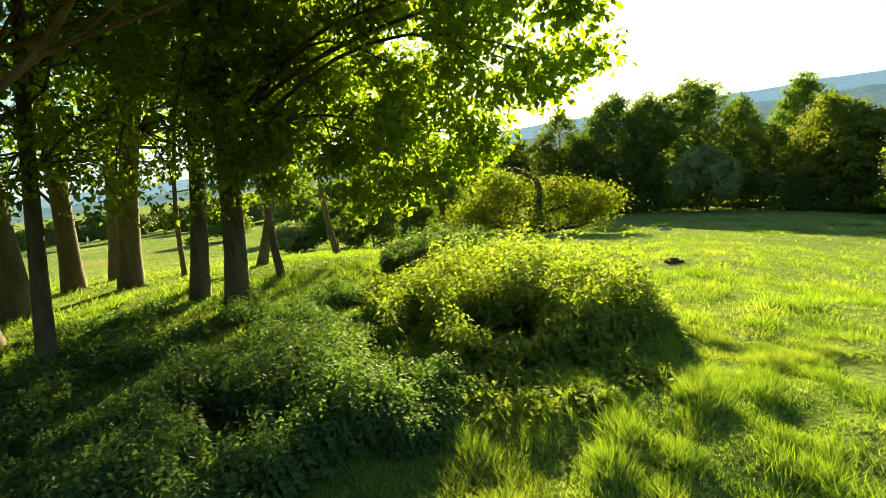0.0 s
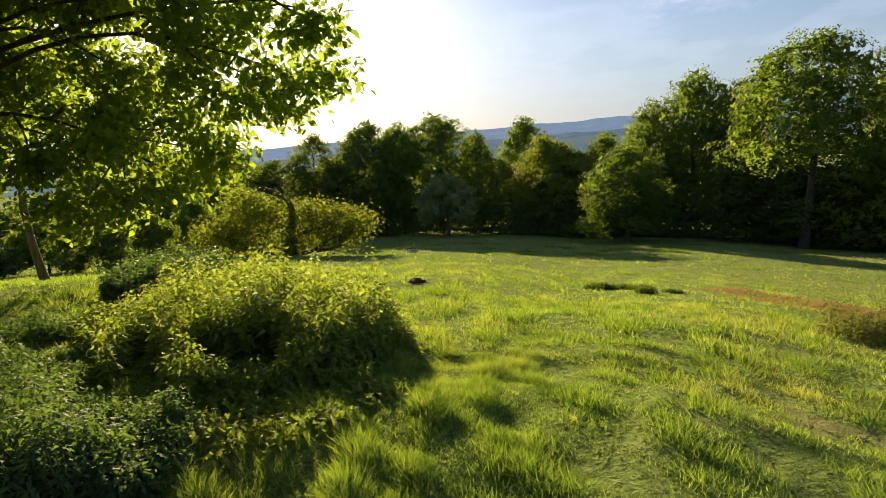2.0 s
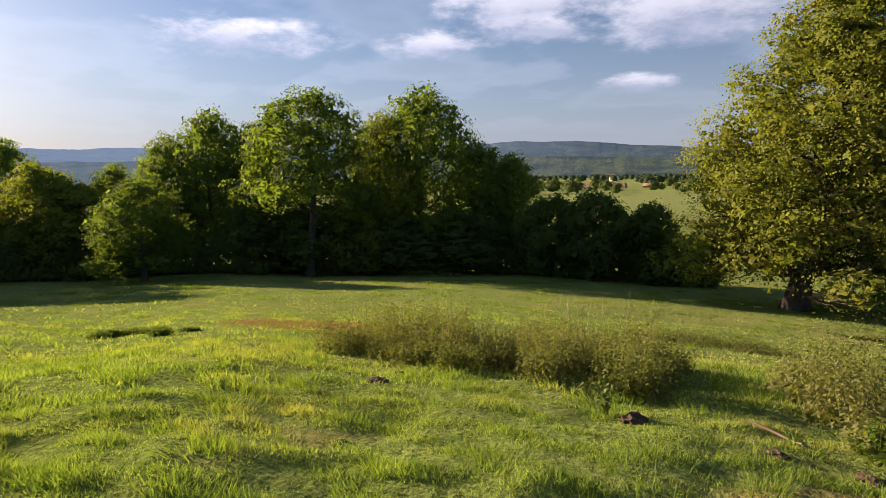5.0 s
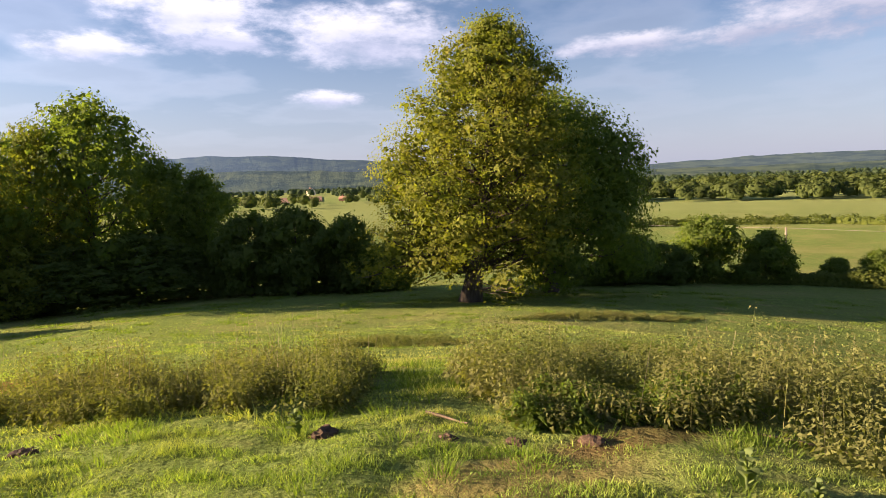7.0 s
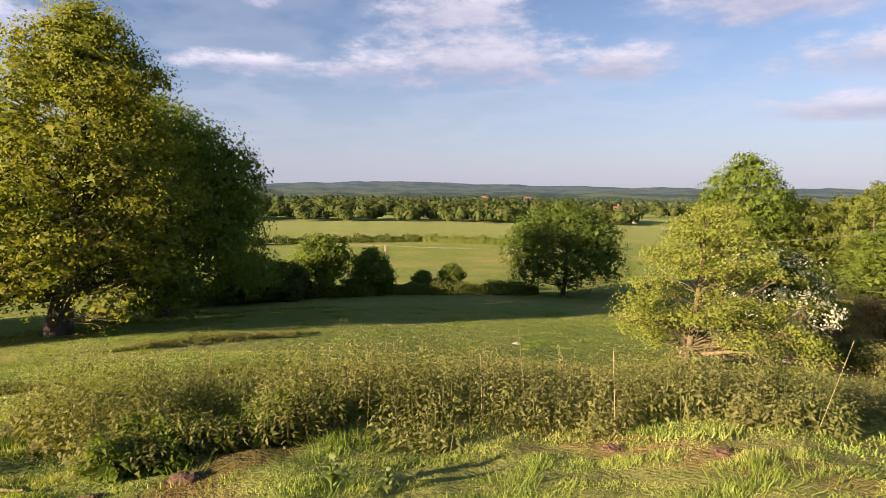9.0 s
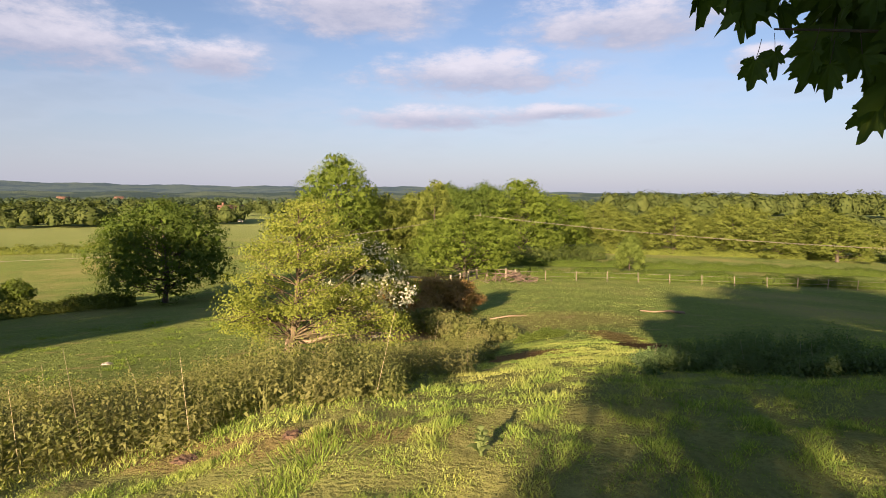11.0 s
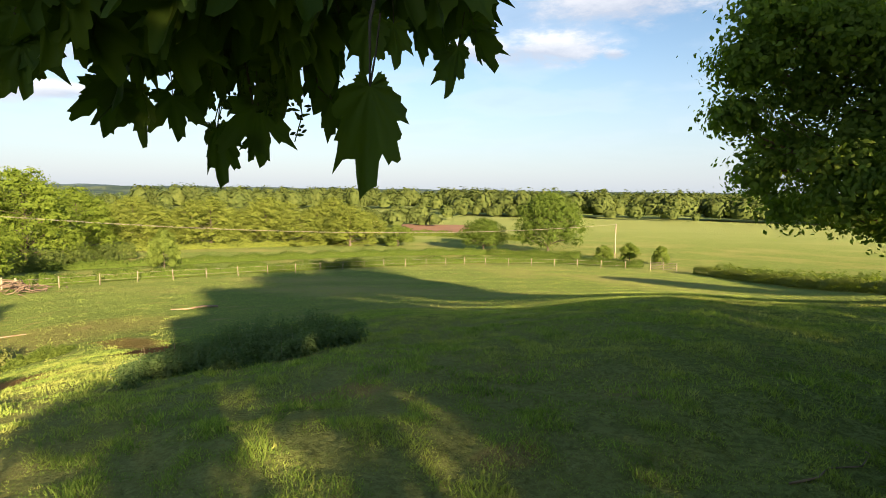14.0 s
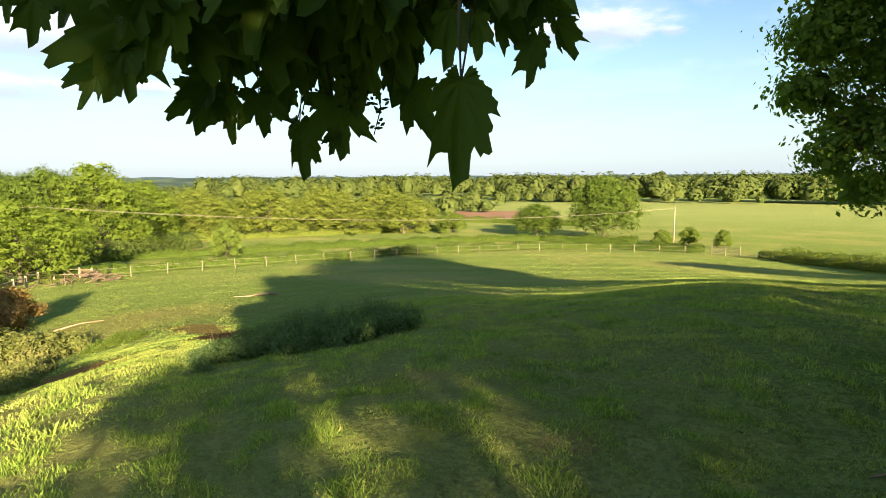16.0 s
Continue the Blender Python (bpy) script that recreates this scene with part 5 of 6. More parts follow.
def thistle(x, y, s, seed):
    """A pale, spiny rosette with upright leaves."""
    rng = np.random.default_rng(seed)
    ob = thing("thistle", x, y, float(gz(x, y)), "pale green thistle standing in the grass", "thistle")
    v, q = tube_arrays([(0, 0, 0), (0.01, 0, s * 0.5), (0, 0.01, s * 0.9)], (0.012, 0.01, 0.006), 6)
    part_mesh("stem", mesh_from("stem", v, q, LEAF_THISTLE), ob)
    me = None
    for k in range(11):
        n = 7
        t = np.linspace(0, 1, n)
        w = np.sin(np.pi * (t * 0.85 + 0.1)) * 0.16 * (1 + 0.5 * (np.arange(n) % 2)) * s
        line = np.stack([t * s * 0.55, 0 * t, 0.25 * s * np.sin(t * 2.6)], 1)
        if me is None:
            verts = np.concatenate([line + np.stack([0 * w, w, 0.1 * w], 1), line + np.stack([0 * w, -w, 0.1 * w], 1)])
            quads = np.array([(i, i + 1, n + i + 1, n + i) for i in range(n - 1)])
            me = mesh_from("leaf", verts, quads, LEAF_THISTLE)
        lf = part_mesh("leaf", me, ob)
        lf.location = (0, 0, s * 0.08 * k)
        lf.rotation_euler = (0, -rng.uniform(0.2, 0.8), k * 2.4)
        lf.scale = (1 - k * 0.05,) * 3


thistle(3.2, -2.1, 0.22, 1)
thistle(3.0, -2.35, 0.15, 2)
thistle(0.55, -3.9, 0.17, 3)
thistle(4.5, 0.45, 0.2, 4)
thistle(4.1, 20.0, 0.5, 5)


# ---- hedges, fence, poles, wires ----
hedge(101, [(171.5, 77), (177, 72), (186, 73.5), (197, 77), (206, 85), (214, 94), (222, 96), (229.5, 92)], 1.3, 1.7, 21000, 0.21, LEAF_MAPLE, "clipped green field hedge behind the fence")
hedge(102, [(176, 97), (186, 98), (197, 104), (206, 112), (215, 118), (224, 112)], 1.35, 2.0, 17000, 0.24, LEAF_MAPLE, "second clipped hedge beyond the first")
hedge(103, [(110, 50), (118, 54), (127, 58), (136, 59.5), (141, 61)], 1.4, 1.8, 9000, 0.26, LEAF_HEDGE, "rough green hedge at the bottom of the pasture")
hedge(104, [(234.5, 84), (240, 70), (246, 56), (251, 49)], 1.1, 2.4, 9000, 0.24, LEAF_HEDGE, "low overgrown hedge beyond the crest")
hedge(105, [(236, 88), (242, 74), (248, 60)], 1.5, 2.0, 2500, 0.3, LEAF_WOOD, "bushy hedge beyond the crest")
hedge(106, [(111, 150), (122, 160), (130, 165), (138, 158), (146, 150)], 2.2, 3.0, 5000, 0.6, LEAF_HEDGE, "bushy hedge between the valley fields")
hedge(107, [(180, 140), (190, 142), (200, 150), (206, 158)], 1.6, 2.5, 4000, 0.5, LEAF_HEDGE, "hedge at the far side of the meadow")
x, y, z = at(204.3, 185)
plant_tree(tree_meshes(46, 5.5, 0.2, 3.4, 2600, 0.3, BLOSSOM, BARK_DARK, 0.12, 16, "dome"), x, y, 0, (1, 1, 1), "far hawthorn white with blossom", "hawthorn_tree")
hedge(108, [(203, 200), (211, 190), (219, 175)], 2.0, 3.0, 3000, 0.6, LEAF_WOOD, "hedge beyond the double hedge")


def upright(r, h, mat, name="post"):
    v, q = tube_arrays([(0, 0, -0.2), (0, 0, h * 0.5), (0, 0, h)], (r, r * 0.96, r * 0.9), 6)
    cap = np.array([[len(v) - 6, len(v) - 5, len(v) - 4, len(v) - 3], [len(v) - 6, len(v) - 3, len(v) - 2, len(v) - 1]])
    return mesh_from(name, v, np.concatenate([q, cap]), mat)


def wire_between(parent, a, b, sag, r, mat, name="wire"):
    s = np.linspace(0, 1, 15)[:, None]
    p = np.asarray(a) + (np.asarray(b) - np.asarray(a)) * s
    p[:, 2] -= (4 * sag * s * (1 - s))[:, 0]
    return part_mesh(name, mesh_from(name, *tube_arrays(p, np.full(15, r), 4), mat), parent)


def fence():
    ob = thing("post_and_wire_fence", 0, 0, 0, "long post and wire fence along the foot of the pasture", "fence")
    line = np.array([at(a, d)[:2] for a, d in [(175.5, 68), (177, 67.7), (186.4, 69.4), (197, 73.3), (205.6, 81.6), (213.8, 89.5), (221.5, 90), (229, 87)]])
    s = np.concatenate([[0], np.cumsum(np.linalg.norm(np.diff(line, axis=0), axis=1))])
    me = upright(0.05, 1.15, POST)
    last = None
    for t in np.arange(0, s[-1], 3.4):
        x, y = np.interp(t, s, line[:, 0]), np.interp(t, s, line[:, 1])
        z = float(gz(x, y))
        p = part_mesh("post", me, ob)
        p.location = (x, y, z)
        p.rotation_euler = (0.05 * math.sin(t), 0.05 * math.cos(t * 1.3), t)
        if last:
            for h in (0.5, 1.0):
                wire_between(ob, (last[0], last[1], last[2] + h), (x, y, z + h), 0.01, 0.008, STONE)
        last = (x, y, z)


fence()


def rail_fence():
    ob = thing("rail_fence", 0, 0, 0, "short weathered rail fence beside the pond", "fence")
    me = upright(0.11, 1.15, POST)
    pts = [at(a, d) for a, d in [(169.3, 61.5), (170.2, 64.2), (171.0, 67.2), (171.8, 70.5), (172.8, 74), (174.6, 72), (175.5, 69)]]
    for i, (x, y, z) in enumerate(pts):
        part_mesh("post", me, ob).location = (x, y, z)
        if i:
            for h in (0.45, 0.95):
                wire_between(ob, (*pts[i - 1][:2], pts[i - 1][2] + h), (x, y, z + h), 0.0, 0.05, POST, "rail")


rail_fence()


def field_gate(a, b):
    """A five-barred gate between two places."""
    (x0, y0, z0), (x1, y1, z1) = at(*a), at(*b)
    ob = thing("field_gate", x0, y0, z0, "grey five-barred field gate", "gate")
    d = np.array((x1 - x0, y1 - y0, z1 - z0))
    for k in range(5):
        h = np.array((0, 0, 0.25 + 0.22 * k))
        part_mesh("bar", mesh_from("bar", *tube_arrays([h, d * 0.5 + h, d + h], (0.035,) * 3, 4), POST), ob)
    for s in (0, 0.5, 1):
        part_mesh("upright", upright(0.05, 1.3, POST, "upright"), ob).location = d * s
    part_mesh("brace", mesh_from("brace", *tube_arrays([(0, 0, 0.25), d * 0.5 + np.array((0, 0, 1.1))], (0.03, 0.03), 4), POST), ob)


field_gate((230.2, 88.0), (232.4, 85.5))


def pole(az, d, H, bar):
    x, y, z = at(az, d)
    ob = thing("electricity_pole", x, y, z, "slim wooden electricity pole in the field" if not bar else "wooden electricity pole with a crossbar", "pole")
    part_mesh("post", upright(0.13, H, POST), ob)
    if bar:
        part_mesh("crossbar", mesh_from("crossbar", *tube_arrays([(-0.75, -0.75, H - 0.15), (0.75, 0.75, H - 0.15)], (0.08, 0.08), 4), POST), ob)
        for s in (-0.65, 0, 0.65):
            part_mesh("insulator", upright(0.05, 0.25, STONE, "insulator"), ob).location = (s, s, H - 0.08)
    return x, y, z + H


TOPS = [pole(126.4, 70, 4.7, False), pole(171.6, 86, 8.0, True), pole(227.1, 117.7, 6.4, True), pole(248.4, 120, 5.0, False)]
lines = thing("overhead_line", 0, 0, 0, "thin overhead electricity wires strung between poles", "wire")
for (a, b), sag in zip(zip(TOPS[:3], TOPS[1:3]), (1.3, 1.9)):
    for o in (-0.3, 0.3):
        wire_between(lines, (a[0] + o, a[1] + o, a[2] - 0.05), (b[0] + o, b[1] + o, b[2] - 0.05), sag, 0.011, STONE)
far_end = at(100, 130)
wire_between(lines, (TOPS[0][0], TOPS[0][1], TOPS[0][2] - 0.05), (far_end[0], far_end[1], far_end[2] + 6), 0.8, 0.011, STONE)


# ---- pond, brush pile, far buildings ----
def pond():
    m, N, link = material("pond_water")
    body = N("ShaderNodeBsdfPrincipled")
    body.inputs["Base Color"].default_value = (0.02, 0.022, 0.012, 1)
    body.inputs["Roughness"].default_value = 0.06
    relief = N("ShaderNodeBump")
    relief.inputs["Strength"].default_value = 0.08
    link(noise_of(N, link, 3.0), relief.inputs["Height"])
    link(relief.outputs[0], body.inputs["Normal"])
    link(body.outputs[0], N("ShaderNodeOutputMaterial").inputs[0])
    x, y, z = at(166.5, 74)
    n = 40
    a = np.linspace(0, 2 * np.pi, n, endpoint=False)
    r = 1 + 0.15 * np.sin(3 * a) + 0.08 * np.sin(5 * a)
    zs = float(max(gz(x + 5 * np.cos(a) * r, y + 4 * np.sin(a) * r)))
    rim = np.stack([5 * np.cos(a) * r, 4 * np.sin(a) * r, np.zeros(n)], 1)
    rings = np.concatenate([rim, rim * 0.5, rim * 0.02, rim * 1.0 - np.array([[0, 0, 2.0]])])
    quads = [(i, (i + 1) % n, n + (i + 1) % n, n + i) for i in range(n)] + [(n + i, n + (i + 1) % n, 2 * n + (i + 1) % n, 2 * n + i) for i in range(n)] + [(3 * n + i, 3 * n + (i + 1) % n, (i + 1) % n, i) for i in range(n)]
    ob = new("pond", mesh_from("pond", rings, np.array(quads), m, True))
    ob.location = (x, y, zs + 0.02)
    tagged(ob, "small dark still pond under the trees", "pond", kind="structure")


pond()


def brush_pile(az, d):
    rng = np.random.default_rng(8)
    x, y, z = at(az, d)
    ob = thing("brush_pile", x, y, z, "heap of cut grey-brown branches by the fence", "brush pile")
    for k in range(70):
        c = rng.normal(size=3) * np.array((1.5, 0.9, 0.1))
        c[2] = abs(c[2]) + 0.15 + 0.9 * math.exp(-(c[0] / 1.4) ** 2) * rng.uniform(0, 1)
        w = unit(rng.normal(size=(1, 3)) * np.array((1, 1, 0.35)))[0] * rng.uniform(0.5, 1.1)
        part_mesh("branch", mesh_from("branch", *tube_arrays(bent(rng, c - w, c + w, 4, 0.06), (0.06, 0.05, 0.035, 0.015), 5), BRUSH, True), ob)


BRUSH = rough_material("cut_branches", (0.08, 0.06, 0.05), (0.17, 0.13, 0.105), 8.0, 0.5)
brush_pile(175.2, 66)
PLASTER = rough_material("plaster", (0.6, 0.55, 0.48), (0.72, 0.68, 0.6), 1.5, 0.1)
ROOF = rough_material("roof_tiles", (0.13, 0.075, 0.055), (0.2, 0.12, 0.09), 3.0, 0.4)
BRICK = rough_material("dark_brick", (0.1, 0.05, 0.04), (0.16, 0.08, 0.06), 4.0, 0.3)
PANE = rough_material("dark_pane", (0.03, 0.035, 0.04), (0.05, 0.055, 0.06), 1.0, 0.0, 0.2)


def house(az, d, L, W, H, turn, label, wall=PLASTER):
    x, y, z = at(az, d)
    ob = thing("house", x, y, z, label, "house")
    ob.rotation_euler = (0, 0, radians(turn))
    bm = bmesh.new()
    bmesh.ops.create_cube(bm, size=1)
    for v in bm.verts:
        v.co = Vector((v.co.x * L, v.co.y * W, (v.co.z + 0.5) * H))
    me = bpy.data.meshes.new("wall")
    bm.to_mesh(me)
    bm.free()
    me.materials.append(wall)
    part_mesh("wall", me, ob)
    r = H * 0.75
    v = [(-L / 2 - .4, -W / 2 - .5, H - .25), (L / 2 + .4, -W / 2 - .5, H - .25), (L / 2 + .4, 0, H + r), (-L / 2 - .4, 0, H + r), (-L / 2 - .4, W / 2 + .5, H - .25), (L / 2 + .4, W / 2 + .5, H - .25)]
    v += [(a, b, c - 0.3) for a, b, c in v]
    part_mesh("roof", mesh_from("roof", v, np.array([(0, 1, 2, 3), (3, 2, 5, 4), (7, 6, 9, 8), (8, 9, 10, 11), (0, 3, 9, 6), (3, 4, 10, 9), (2, 1, 7, 8), (5, 2, 8, 11), (1, 0, 6, 7), (4, 5, 11, 10)]), ROOF), ob)
    part_mesh("gable", mesh_from("gable", [(-L / 2, -W / 2, H), (-L / 2, W / 2, H), (-L / 2, 0, H + r - .4), (L / 2, -W / 2, H), (L / 2, W / 2, H), (L / 2, 0, H + r - .4)], np.array([(0, 1, 2), (3, 5, 4)]), wall), ob)
    part_mesh("chimney", mesh_from("chimney", *tube_arrays([(L * .3, 0, H + r - 1), (L * .3, 0, H + r + 1.2)], (.6, .6), 4), ROOF), ob)
    for sx in (-0.3, 0, 0.3):
        for sy in (-1, 1):
            part_mesh("window", mesh_from("window", [(sx * L - .6, sy * (W / 2 + .03), H * .4), (sx * L + .6, sy * (W / 2 + .03), H * .4), (sx * L + .6, sy * (W / 2 + .03), H * .8), (sx * L - .6, sy * (W / 2 + .03), H * .8)], np.array([(0, 1, 2, 3)]), PANE), ob)


house(148.9, 300, 11, 7, 4.5, 30, "pale rendered country house with a red tiled roof among trees")
house(87.3, 520, 12, 7, 2.4, 70, "low brick farmhouse with a brown tiled roof", BRICK)
house(84.0, 1150, 20, 12, 8, 20, "white house far off in the valley")
house(136.0, 1300, 20, 12, 8, 60, "white house far off in the valley")
house(140.0, 1400, 20, 12, 8, 10, "white house far off in the valley")


# ---- distance: ploughed field, far woods, hills ----
def far_patch(name, az0, az1, d0, d1, mat, label, lift=0.6):
    A, D = np.meshgrid(np.linspace(az0, az1, 12), np.linspace(d0, d1, 6), indexing="ij")
    X, Y = D * np.sin(np.radians(A)), D * np.cos(np.radians(A))
    v = np.stack([X, Y, gz(X, Y) + lift], -1).reshape(-1, 3)
    i, j = np.meshgrid(np.arange(11), np.arange(5), indexing="ij")
    a = (i * 6 + j).ravel()
    tagged(new(name, mesh_from(name, v, np.stack([a, a + 1, a + 7, a + 6], 1), mat, True)), label, "field", kind="structure")


PLOUGH = rough_material("ploughed_earth", (0.17, 0.095, 0.06), (0.24, 0.14, 0.095), 0.05, 0.1)
far_patch("ploughed_field", 73, 85, 520, 900, PLOUGH, "bare brown ploughed field in the valley")
far_patch("earth_bank", 207, 213.5, 205, 245, PLOUGH, "strip of bare reddish earth beyond the hedges", 0.4)
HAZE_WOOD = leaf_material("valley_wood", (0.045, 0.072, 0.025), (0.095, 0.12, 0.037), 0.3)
# the same woods farther off, with haze put into a bluer colour
FAR_HAZE_WOOD = leaf_material("far_haze_wood", (0.035, 0.06, 0.035), (0.06, 0.09, 0.045), 0.25)


def far_woods():
    """Hedgerows and woods of the valley as thousands of small crowns."""
    rng = np.random.default_rng(12)
    az, d = [], []
    for _ in range(46):                                  # woods and rows
        a0, r0 = rng.uniform(20, 262), 10 ** rng.uniform(2.55, 3.35)
        k = int(rng.uniform(25, 60))
        along = rng.uniform(-1, 1, k) * rng.uniform(4, 16)
        az.append(a0 + along)
        d.append(r0 * (1 + rng.normal(size=k) * 0.02) + along * rng.uniform(-4, 4))
    for a0, a1, r0, r1, k in [(108, 150, 270, 310, 150), (150, 182, 330, 520, 120), (182, 262, 420, 620, 330), (182, 212, 215, 300, 45), (212, 262, 330, 380, 160), (325, 362, 150, 260, 120), (20, 95, 330, 480, 90), (60, 262, 900, 1500, 160), (182, 262, 620, 900, 240), (20, 150, 520, 1000, 420), (20, 150, 1000, 2000, 420)]:
        az.append(rng.uniform(a0, a1, k))
        d.append(rng.uniform(r0, r1, k))
    az, d = np.concatenate(az), np.concatenate(d)
    ok = ~((az > 224) & (az < 256) & (d < 330)) & ~((az > 72) & (az < 86) & (d > 480) & (d < 920))
    az, d = np.radians(az[ok]), d[ok]
    x, y = d * np.sin(az), d * np.cos(az)
    n = len(x)
    h = rng.uniform(6, 13, n) * np.clip(0.55 + d / 1500, 0.7, 1.2)
    top = 1.5 + d * np.tan(np.radians(rng.uniform(-0.5, 0.4, n)))
    h = np.where((np.degrees(az) > 184) & (d > 340), np.clip((top - gz(x, y)) / 0.98, 8, 21), h)
    w = np.minimum(h, 13) * rng.uniform(0.45, 0.75, n)
    c = np.stack([x, y, gz(x, y) + h * 0.42], 1)
    half = np.stack([w, w, h * 0.56], 1)
    # lumpy masses, with loose leaf clumps over them
    na, nb = 7, 4
    A, B = np.meshgrid(np.arange(na) * 2 * np.pi / na, np.linspace(-0.75, 1.5, nb), indexing="ij")
    ball = np.stack([np.cos(A) * np.cos(B), np.sin(A) * np.cos(B), np.sin(B)], -1).reshape(1, -1, 3)
    lump = c[:, None] + ball * half[:, None] * rng.uniform(0.5, 0.82, (n, na * nb, 1))
    i, j = np.meshgrid(np.arange(na), np.arange(nb - 1), indexing="ij")
    q0, q1 = (i * nb + j).ravel(), ((i + 1) % na * nb + j).ravel()
    quad = np.stack([q0, q1, q1 + 1, q0 + 1], 1)
    tri = np.concatenate([quad[:, :3], quad[:, [0, 2, 3]]])
    k = 130
    rep = np.repeat(np.arange(n), k)
    dirs = unit(rng.normal(size=(n * k, 3)))
    dirs[:, 2] = np.abs(dirs[:, 2]) * 1.15 - 0.2
    pts = c[rep] + dirs * (rng.uniform(0.74, 1.02, n * k) * (1 + 0.14 * np.sin(5 * dirs[:, 0] + rep) * np.sin(5 * dirs[:, 1] + 4 * dirs[:, 2])))[:, None] * half[rep]
    for name, pick, mat, label in (("valley_woods", d < 560, HAZE_WOOD, "woods and hedgerows across the valley"), ("far_woods", d >= 560, FAR_HAZE_WOOD, "distant woods across the valley, bluish with painted haze")):
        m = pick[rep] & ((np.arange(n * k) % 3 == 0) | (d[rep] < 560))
        v = lump[pick].reshape(-1, 3)
        f = (tri[None] + (np.arange(pick.sum()) * na * nb)[:, None, None]).reshape(-1, 3)
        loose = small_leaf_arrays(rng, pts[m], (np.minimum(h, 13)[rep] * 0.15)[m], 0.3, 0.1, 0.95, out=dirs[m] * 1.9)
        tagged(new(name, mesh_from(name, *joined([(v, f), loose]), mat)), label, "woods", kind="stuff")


far_woods()


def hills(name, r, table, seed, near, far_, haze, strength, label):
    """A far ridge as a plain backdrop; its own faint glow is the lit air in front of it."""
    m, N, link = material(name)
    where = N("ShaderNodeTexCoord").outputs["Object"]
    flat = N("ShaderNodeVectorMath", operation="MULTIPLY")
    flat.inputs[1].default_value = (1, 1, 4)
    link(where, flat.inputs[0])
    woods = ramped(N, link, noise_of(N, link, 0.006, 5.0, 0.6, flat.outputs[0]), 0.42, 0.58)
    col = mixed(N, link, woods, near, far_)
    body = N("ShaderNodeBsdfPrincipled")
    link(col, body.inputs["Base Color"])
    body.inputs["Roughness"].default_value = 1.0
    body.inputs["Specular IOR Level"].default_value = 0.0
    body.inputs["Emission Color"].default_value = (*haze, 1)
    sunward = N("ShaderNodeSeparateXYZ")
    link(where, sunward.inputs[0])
    # haze painted as emission, stronger towards the sun
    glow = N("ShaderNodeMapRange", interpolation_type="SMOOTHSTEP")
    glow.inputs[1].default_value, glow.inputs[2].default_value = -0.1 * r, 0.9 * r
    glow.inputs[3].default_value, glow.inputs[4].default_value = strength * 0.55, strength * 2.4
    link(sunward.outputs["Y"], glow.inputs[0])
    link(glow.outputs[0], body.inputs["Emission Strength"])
    relief = N("ShaderNodeBump")
    relief.inputs["Strength"].default_value, relief.inputs["Distance"].default_value = 1.0, 14.0
    link(noise_of(N, link, 0.03, 5.0, 0.7, where), relief.inputs["Height"])
    link(relief.outputs[0], body.inputs["Normal"])
    link(body.outputs[0], N("ShaderNodeOutputMaterial").inputs[0])
    az = np.arange(-60, 300, 0.2)
    rng = np.random.default_rng(seed)
    el = np.interp(az, [a for a, e in table], [e for a, e in table])
    el = el + 0.04 * np.sin(az * 0.9 + seed) + 0.05 * np.convolve(rng.normal(size=len(az)), np.ones(5) / 5, "same")
    rows = []
    for s in np.linspace(0, 1, 9):
        rr = r * (1 - 0.22 * (1 - s))
        z = -45 + (1.6 + r * np.tan(np.radians(el)) + 45) * s ** 1.3
        rows.append(np.stack([rr * np.sin(np.radians(az)), rr * np.cos(np.radians(az)), z], 1))
    n = len(az)
    i, j = np.meshgrid(np.arange(8), np.arange(n - 1), indexing="ij")
    a = (i * n + j).ravel()
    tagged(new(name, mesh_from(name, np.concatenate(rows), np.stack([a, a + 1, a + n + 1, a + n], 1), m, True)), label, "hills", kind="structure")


# the bluish base colours carry painted haze as well
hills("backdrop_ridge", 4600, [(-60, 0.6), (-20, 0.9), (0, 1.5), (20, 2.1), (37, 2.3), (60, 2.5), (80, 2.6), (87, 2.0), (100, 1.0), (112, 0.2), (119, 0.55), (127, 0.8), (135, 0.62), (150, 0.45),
                               (163, 0.5), (166, 0.5), (170, 0.3), (180, 0.0), (300, 0.0)], 3, (0.03, 0.05, 0.045), (0.055, 0.08, 0.055), (0.31, 0.43, 0.6), 0.12, "wooded ridge on the horizon, blue with painted haze")
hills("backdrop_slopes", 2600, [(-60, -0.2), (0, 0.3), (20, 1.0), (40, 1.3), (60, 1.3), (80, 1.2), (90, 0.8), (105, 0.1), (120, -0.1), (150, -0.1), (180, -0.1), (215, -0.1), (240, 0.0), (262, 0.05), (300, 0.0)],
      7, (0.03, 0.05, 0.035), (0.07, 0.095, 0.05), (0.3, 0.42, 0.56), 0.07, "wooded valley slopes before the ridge")


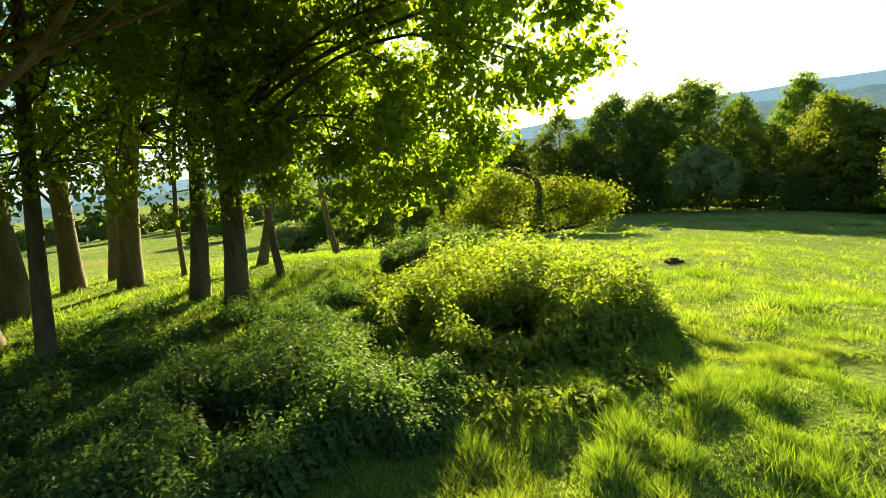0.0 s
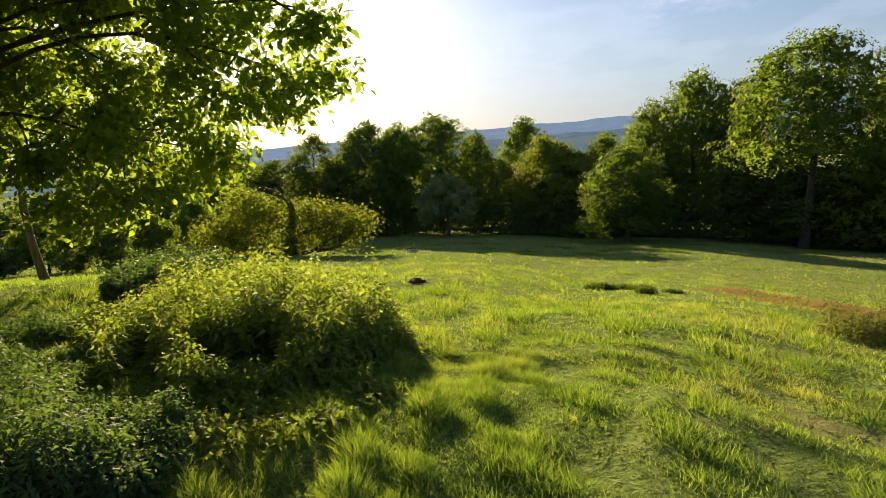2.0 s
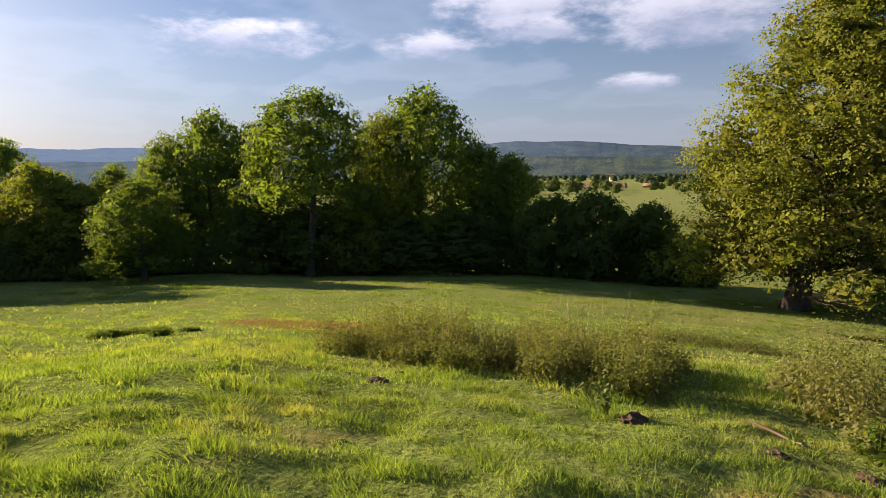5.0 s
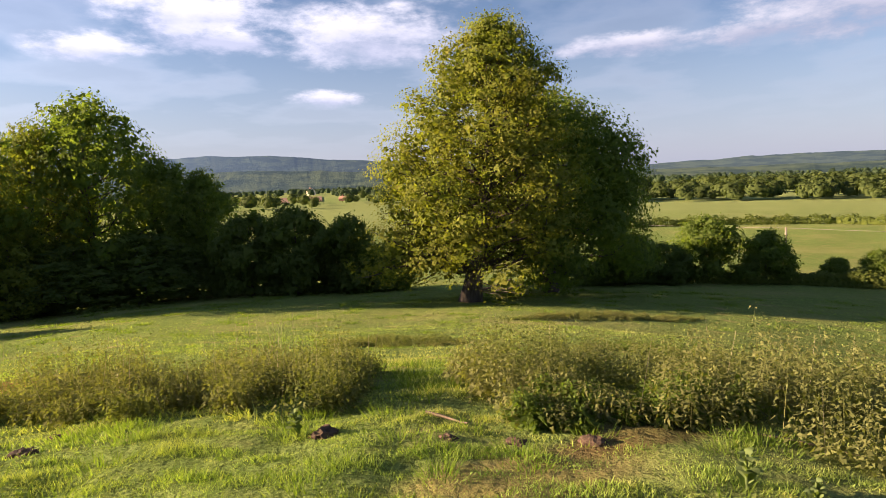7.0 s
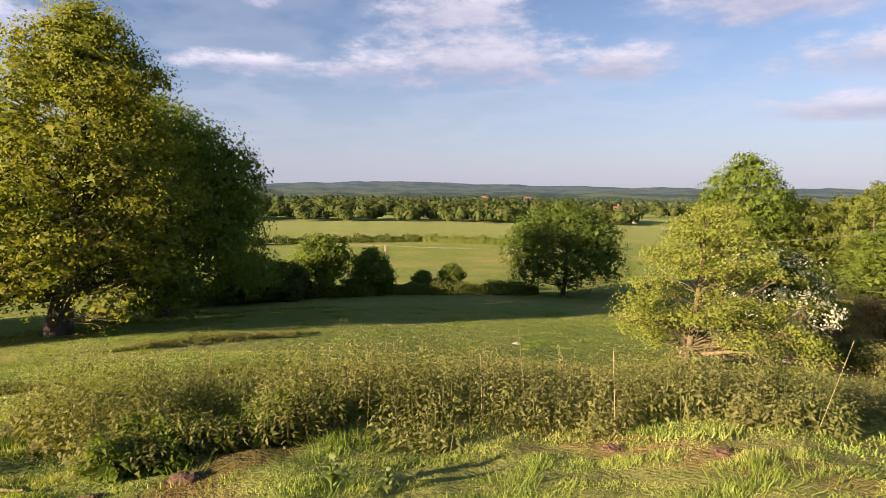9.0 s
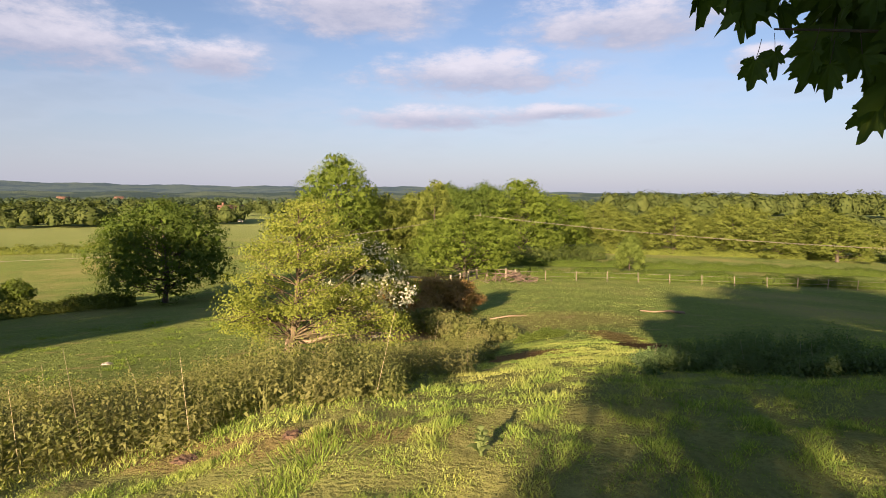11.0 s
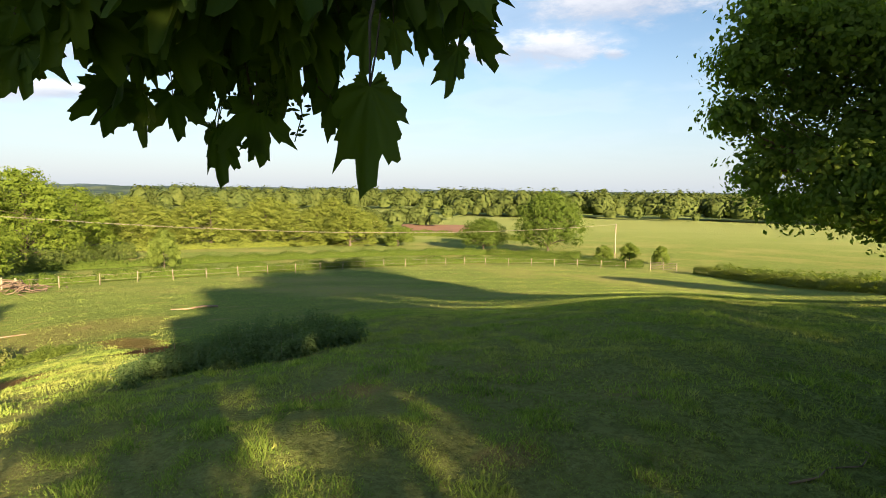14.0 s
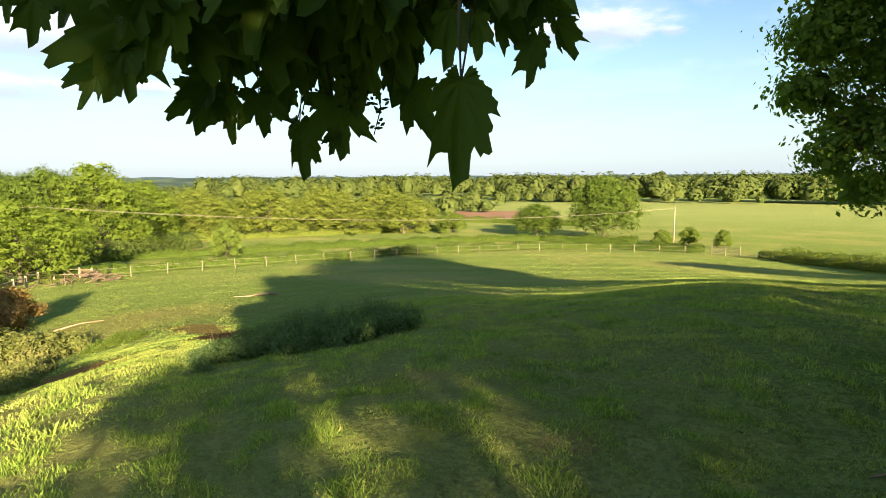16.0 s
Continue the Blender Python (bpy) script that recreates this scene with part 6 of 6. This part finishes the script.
# ---- sycamore bough hanging close by ----
def sycamore_leaf(name, seed, spread):
    """A five-lobed, toothed leaf one unit long, hanging along -z from its stalk; spread: how far its lobes open."""
    rng = np.random.default_rng(seed)
    lobes = [(-98, 0.54, 0.15), (-45, 0.86, 0.19), (0, 1.0, 0.21), (45, 0.86, 0.19), (98, 0.54, 0.15)]
    th = np.radians(np.linspace(-150, 150, 75))
    r = np.full(len(th), 0.2) * np.cos(th / 2.6) + 0.08
    for a, L, b in lobes:
        L *= rng.uniform(0.9, 1.06)
        da = th - radians(a * spread)
        c, al = L * 0.5, L * 0.5
        # far side of an ellipse along the lobe
        ca, sa = np.cos(da) / al, np.sin(da) / b
        A, B, C = ca ** 2 + sa ** 2, -2 * ca * c / al, (c / al) ** 2 - 0.98
        disc = B * B - 4 * A * C
        far = np.where(disc > 0, (-B + np.sqrt(np.maximum(disc, 0))) / (2 * A), 0)
        far = far * (1 + 0.12 * np.exp(-(da / 0.06) ** 2))
        r = np.maximum(r, far)
    r = r * (1 + 0.09 * (np.arange(len(th)) % 3 == 0) - 0.05 * (np.arange(len(th)) % 3 == 1)) * rng.uniform(0.97, 1.03, len(th))
    v = [(0, 0, 0)]
    for f in (0.35, 0.7, 1.0):
        for k, a in enumerate(th):
            x, z = f * r[k] * math.sin(a), -f * r[k] * math.cos(a)
            v.append((x * (0.92 if spread > 0.65 else 0.76), -0.55 * abs(x) - 0.22 * z * z + 0.035 * math.sin(8 * x + seed) + 0.03 * math.sin(7 * z + 2 * seed) + 0.02 * math.cos(6 * a / max(spread, 0.4)), z))
    n = len(th)
    tris = [(0, k + 1, k + 2) for k in range(n - 1)]
    for m in range(2):
        for k in range(n - 1):
            p = 1 + m * n + k
            tris += [(p, p + n, p + n + 1), (p, p + n + 1, p + 1)]
    return mesh_from(name, v, np.array(tris), LEAF_BOUGH, True)


LEAF_BOUGH = leaf_material("leaf_bough", (0.034, 0.066, 0.014), (0.078, 0.125, 0.025), 0.24, 0.4, single=True)
BLADES = [sycamore_leaf("leaf", 1, 1.0), sycamore_leaf("leaf", 2, 0.9), sycamore_leaf("leaf", 3, 0.72), sycamore_leaf("leaf", 4, 0.6)]
PETIOLE = mesh_from("stalk", *tube_arrays([(0.06, 0.05, 0.75), (0.04, 0.03, 0.35), (0, 0, 0)], (0.011, 0.011, 0.014), 5), BARK_DARK, True)


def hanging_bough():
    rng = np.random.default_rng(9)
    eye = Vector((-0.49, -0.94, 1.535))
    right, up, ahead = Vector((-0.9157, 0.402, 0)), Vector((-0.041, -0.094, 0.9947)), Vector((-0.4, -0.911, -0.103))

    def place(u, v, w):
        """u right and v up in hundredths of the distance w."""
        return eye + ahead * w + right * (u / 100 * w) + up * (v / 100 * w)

    ob = thing("sycamore_bough", *place(0, 60, 0.85), "low sycamore bough with broad hanging leaves and seed strings", "bough")
    base = ob.location.copy()
    face = math.atan2(-ahead.x, ahead.y)

    def leaf(at_, size, roll, turn, tilt, k):
        lf = part_mesh("leaf", BLADES[k], ob)
        lf.matrix_local = Matrix.Translation(at_ - base) @ Euler((0, 0, face + radians(turn))).to_matrix().to_4x4() @ Euler((radians(tilt), radians(roll), 0)).to_matrix().to_4x4() @ Matrix.Scale(size, 4)
        part_mesh("stalk", PETIOLE, lf)

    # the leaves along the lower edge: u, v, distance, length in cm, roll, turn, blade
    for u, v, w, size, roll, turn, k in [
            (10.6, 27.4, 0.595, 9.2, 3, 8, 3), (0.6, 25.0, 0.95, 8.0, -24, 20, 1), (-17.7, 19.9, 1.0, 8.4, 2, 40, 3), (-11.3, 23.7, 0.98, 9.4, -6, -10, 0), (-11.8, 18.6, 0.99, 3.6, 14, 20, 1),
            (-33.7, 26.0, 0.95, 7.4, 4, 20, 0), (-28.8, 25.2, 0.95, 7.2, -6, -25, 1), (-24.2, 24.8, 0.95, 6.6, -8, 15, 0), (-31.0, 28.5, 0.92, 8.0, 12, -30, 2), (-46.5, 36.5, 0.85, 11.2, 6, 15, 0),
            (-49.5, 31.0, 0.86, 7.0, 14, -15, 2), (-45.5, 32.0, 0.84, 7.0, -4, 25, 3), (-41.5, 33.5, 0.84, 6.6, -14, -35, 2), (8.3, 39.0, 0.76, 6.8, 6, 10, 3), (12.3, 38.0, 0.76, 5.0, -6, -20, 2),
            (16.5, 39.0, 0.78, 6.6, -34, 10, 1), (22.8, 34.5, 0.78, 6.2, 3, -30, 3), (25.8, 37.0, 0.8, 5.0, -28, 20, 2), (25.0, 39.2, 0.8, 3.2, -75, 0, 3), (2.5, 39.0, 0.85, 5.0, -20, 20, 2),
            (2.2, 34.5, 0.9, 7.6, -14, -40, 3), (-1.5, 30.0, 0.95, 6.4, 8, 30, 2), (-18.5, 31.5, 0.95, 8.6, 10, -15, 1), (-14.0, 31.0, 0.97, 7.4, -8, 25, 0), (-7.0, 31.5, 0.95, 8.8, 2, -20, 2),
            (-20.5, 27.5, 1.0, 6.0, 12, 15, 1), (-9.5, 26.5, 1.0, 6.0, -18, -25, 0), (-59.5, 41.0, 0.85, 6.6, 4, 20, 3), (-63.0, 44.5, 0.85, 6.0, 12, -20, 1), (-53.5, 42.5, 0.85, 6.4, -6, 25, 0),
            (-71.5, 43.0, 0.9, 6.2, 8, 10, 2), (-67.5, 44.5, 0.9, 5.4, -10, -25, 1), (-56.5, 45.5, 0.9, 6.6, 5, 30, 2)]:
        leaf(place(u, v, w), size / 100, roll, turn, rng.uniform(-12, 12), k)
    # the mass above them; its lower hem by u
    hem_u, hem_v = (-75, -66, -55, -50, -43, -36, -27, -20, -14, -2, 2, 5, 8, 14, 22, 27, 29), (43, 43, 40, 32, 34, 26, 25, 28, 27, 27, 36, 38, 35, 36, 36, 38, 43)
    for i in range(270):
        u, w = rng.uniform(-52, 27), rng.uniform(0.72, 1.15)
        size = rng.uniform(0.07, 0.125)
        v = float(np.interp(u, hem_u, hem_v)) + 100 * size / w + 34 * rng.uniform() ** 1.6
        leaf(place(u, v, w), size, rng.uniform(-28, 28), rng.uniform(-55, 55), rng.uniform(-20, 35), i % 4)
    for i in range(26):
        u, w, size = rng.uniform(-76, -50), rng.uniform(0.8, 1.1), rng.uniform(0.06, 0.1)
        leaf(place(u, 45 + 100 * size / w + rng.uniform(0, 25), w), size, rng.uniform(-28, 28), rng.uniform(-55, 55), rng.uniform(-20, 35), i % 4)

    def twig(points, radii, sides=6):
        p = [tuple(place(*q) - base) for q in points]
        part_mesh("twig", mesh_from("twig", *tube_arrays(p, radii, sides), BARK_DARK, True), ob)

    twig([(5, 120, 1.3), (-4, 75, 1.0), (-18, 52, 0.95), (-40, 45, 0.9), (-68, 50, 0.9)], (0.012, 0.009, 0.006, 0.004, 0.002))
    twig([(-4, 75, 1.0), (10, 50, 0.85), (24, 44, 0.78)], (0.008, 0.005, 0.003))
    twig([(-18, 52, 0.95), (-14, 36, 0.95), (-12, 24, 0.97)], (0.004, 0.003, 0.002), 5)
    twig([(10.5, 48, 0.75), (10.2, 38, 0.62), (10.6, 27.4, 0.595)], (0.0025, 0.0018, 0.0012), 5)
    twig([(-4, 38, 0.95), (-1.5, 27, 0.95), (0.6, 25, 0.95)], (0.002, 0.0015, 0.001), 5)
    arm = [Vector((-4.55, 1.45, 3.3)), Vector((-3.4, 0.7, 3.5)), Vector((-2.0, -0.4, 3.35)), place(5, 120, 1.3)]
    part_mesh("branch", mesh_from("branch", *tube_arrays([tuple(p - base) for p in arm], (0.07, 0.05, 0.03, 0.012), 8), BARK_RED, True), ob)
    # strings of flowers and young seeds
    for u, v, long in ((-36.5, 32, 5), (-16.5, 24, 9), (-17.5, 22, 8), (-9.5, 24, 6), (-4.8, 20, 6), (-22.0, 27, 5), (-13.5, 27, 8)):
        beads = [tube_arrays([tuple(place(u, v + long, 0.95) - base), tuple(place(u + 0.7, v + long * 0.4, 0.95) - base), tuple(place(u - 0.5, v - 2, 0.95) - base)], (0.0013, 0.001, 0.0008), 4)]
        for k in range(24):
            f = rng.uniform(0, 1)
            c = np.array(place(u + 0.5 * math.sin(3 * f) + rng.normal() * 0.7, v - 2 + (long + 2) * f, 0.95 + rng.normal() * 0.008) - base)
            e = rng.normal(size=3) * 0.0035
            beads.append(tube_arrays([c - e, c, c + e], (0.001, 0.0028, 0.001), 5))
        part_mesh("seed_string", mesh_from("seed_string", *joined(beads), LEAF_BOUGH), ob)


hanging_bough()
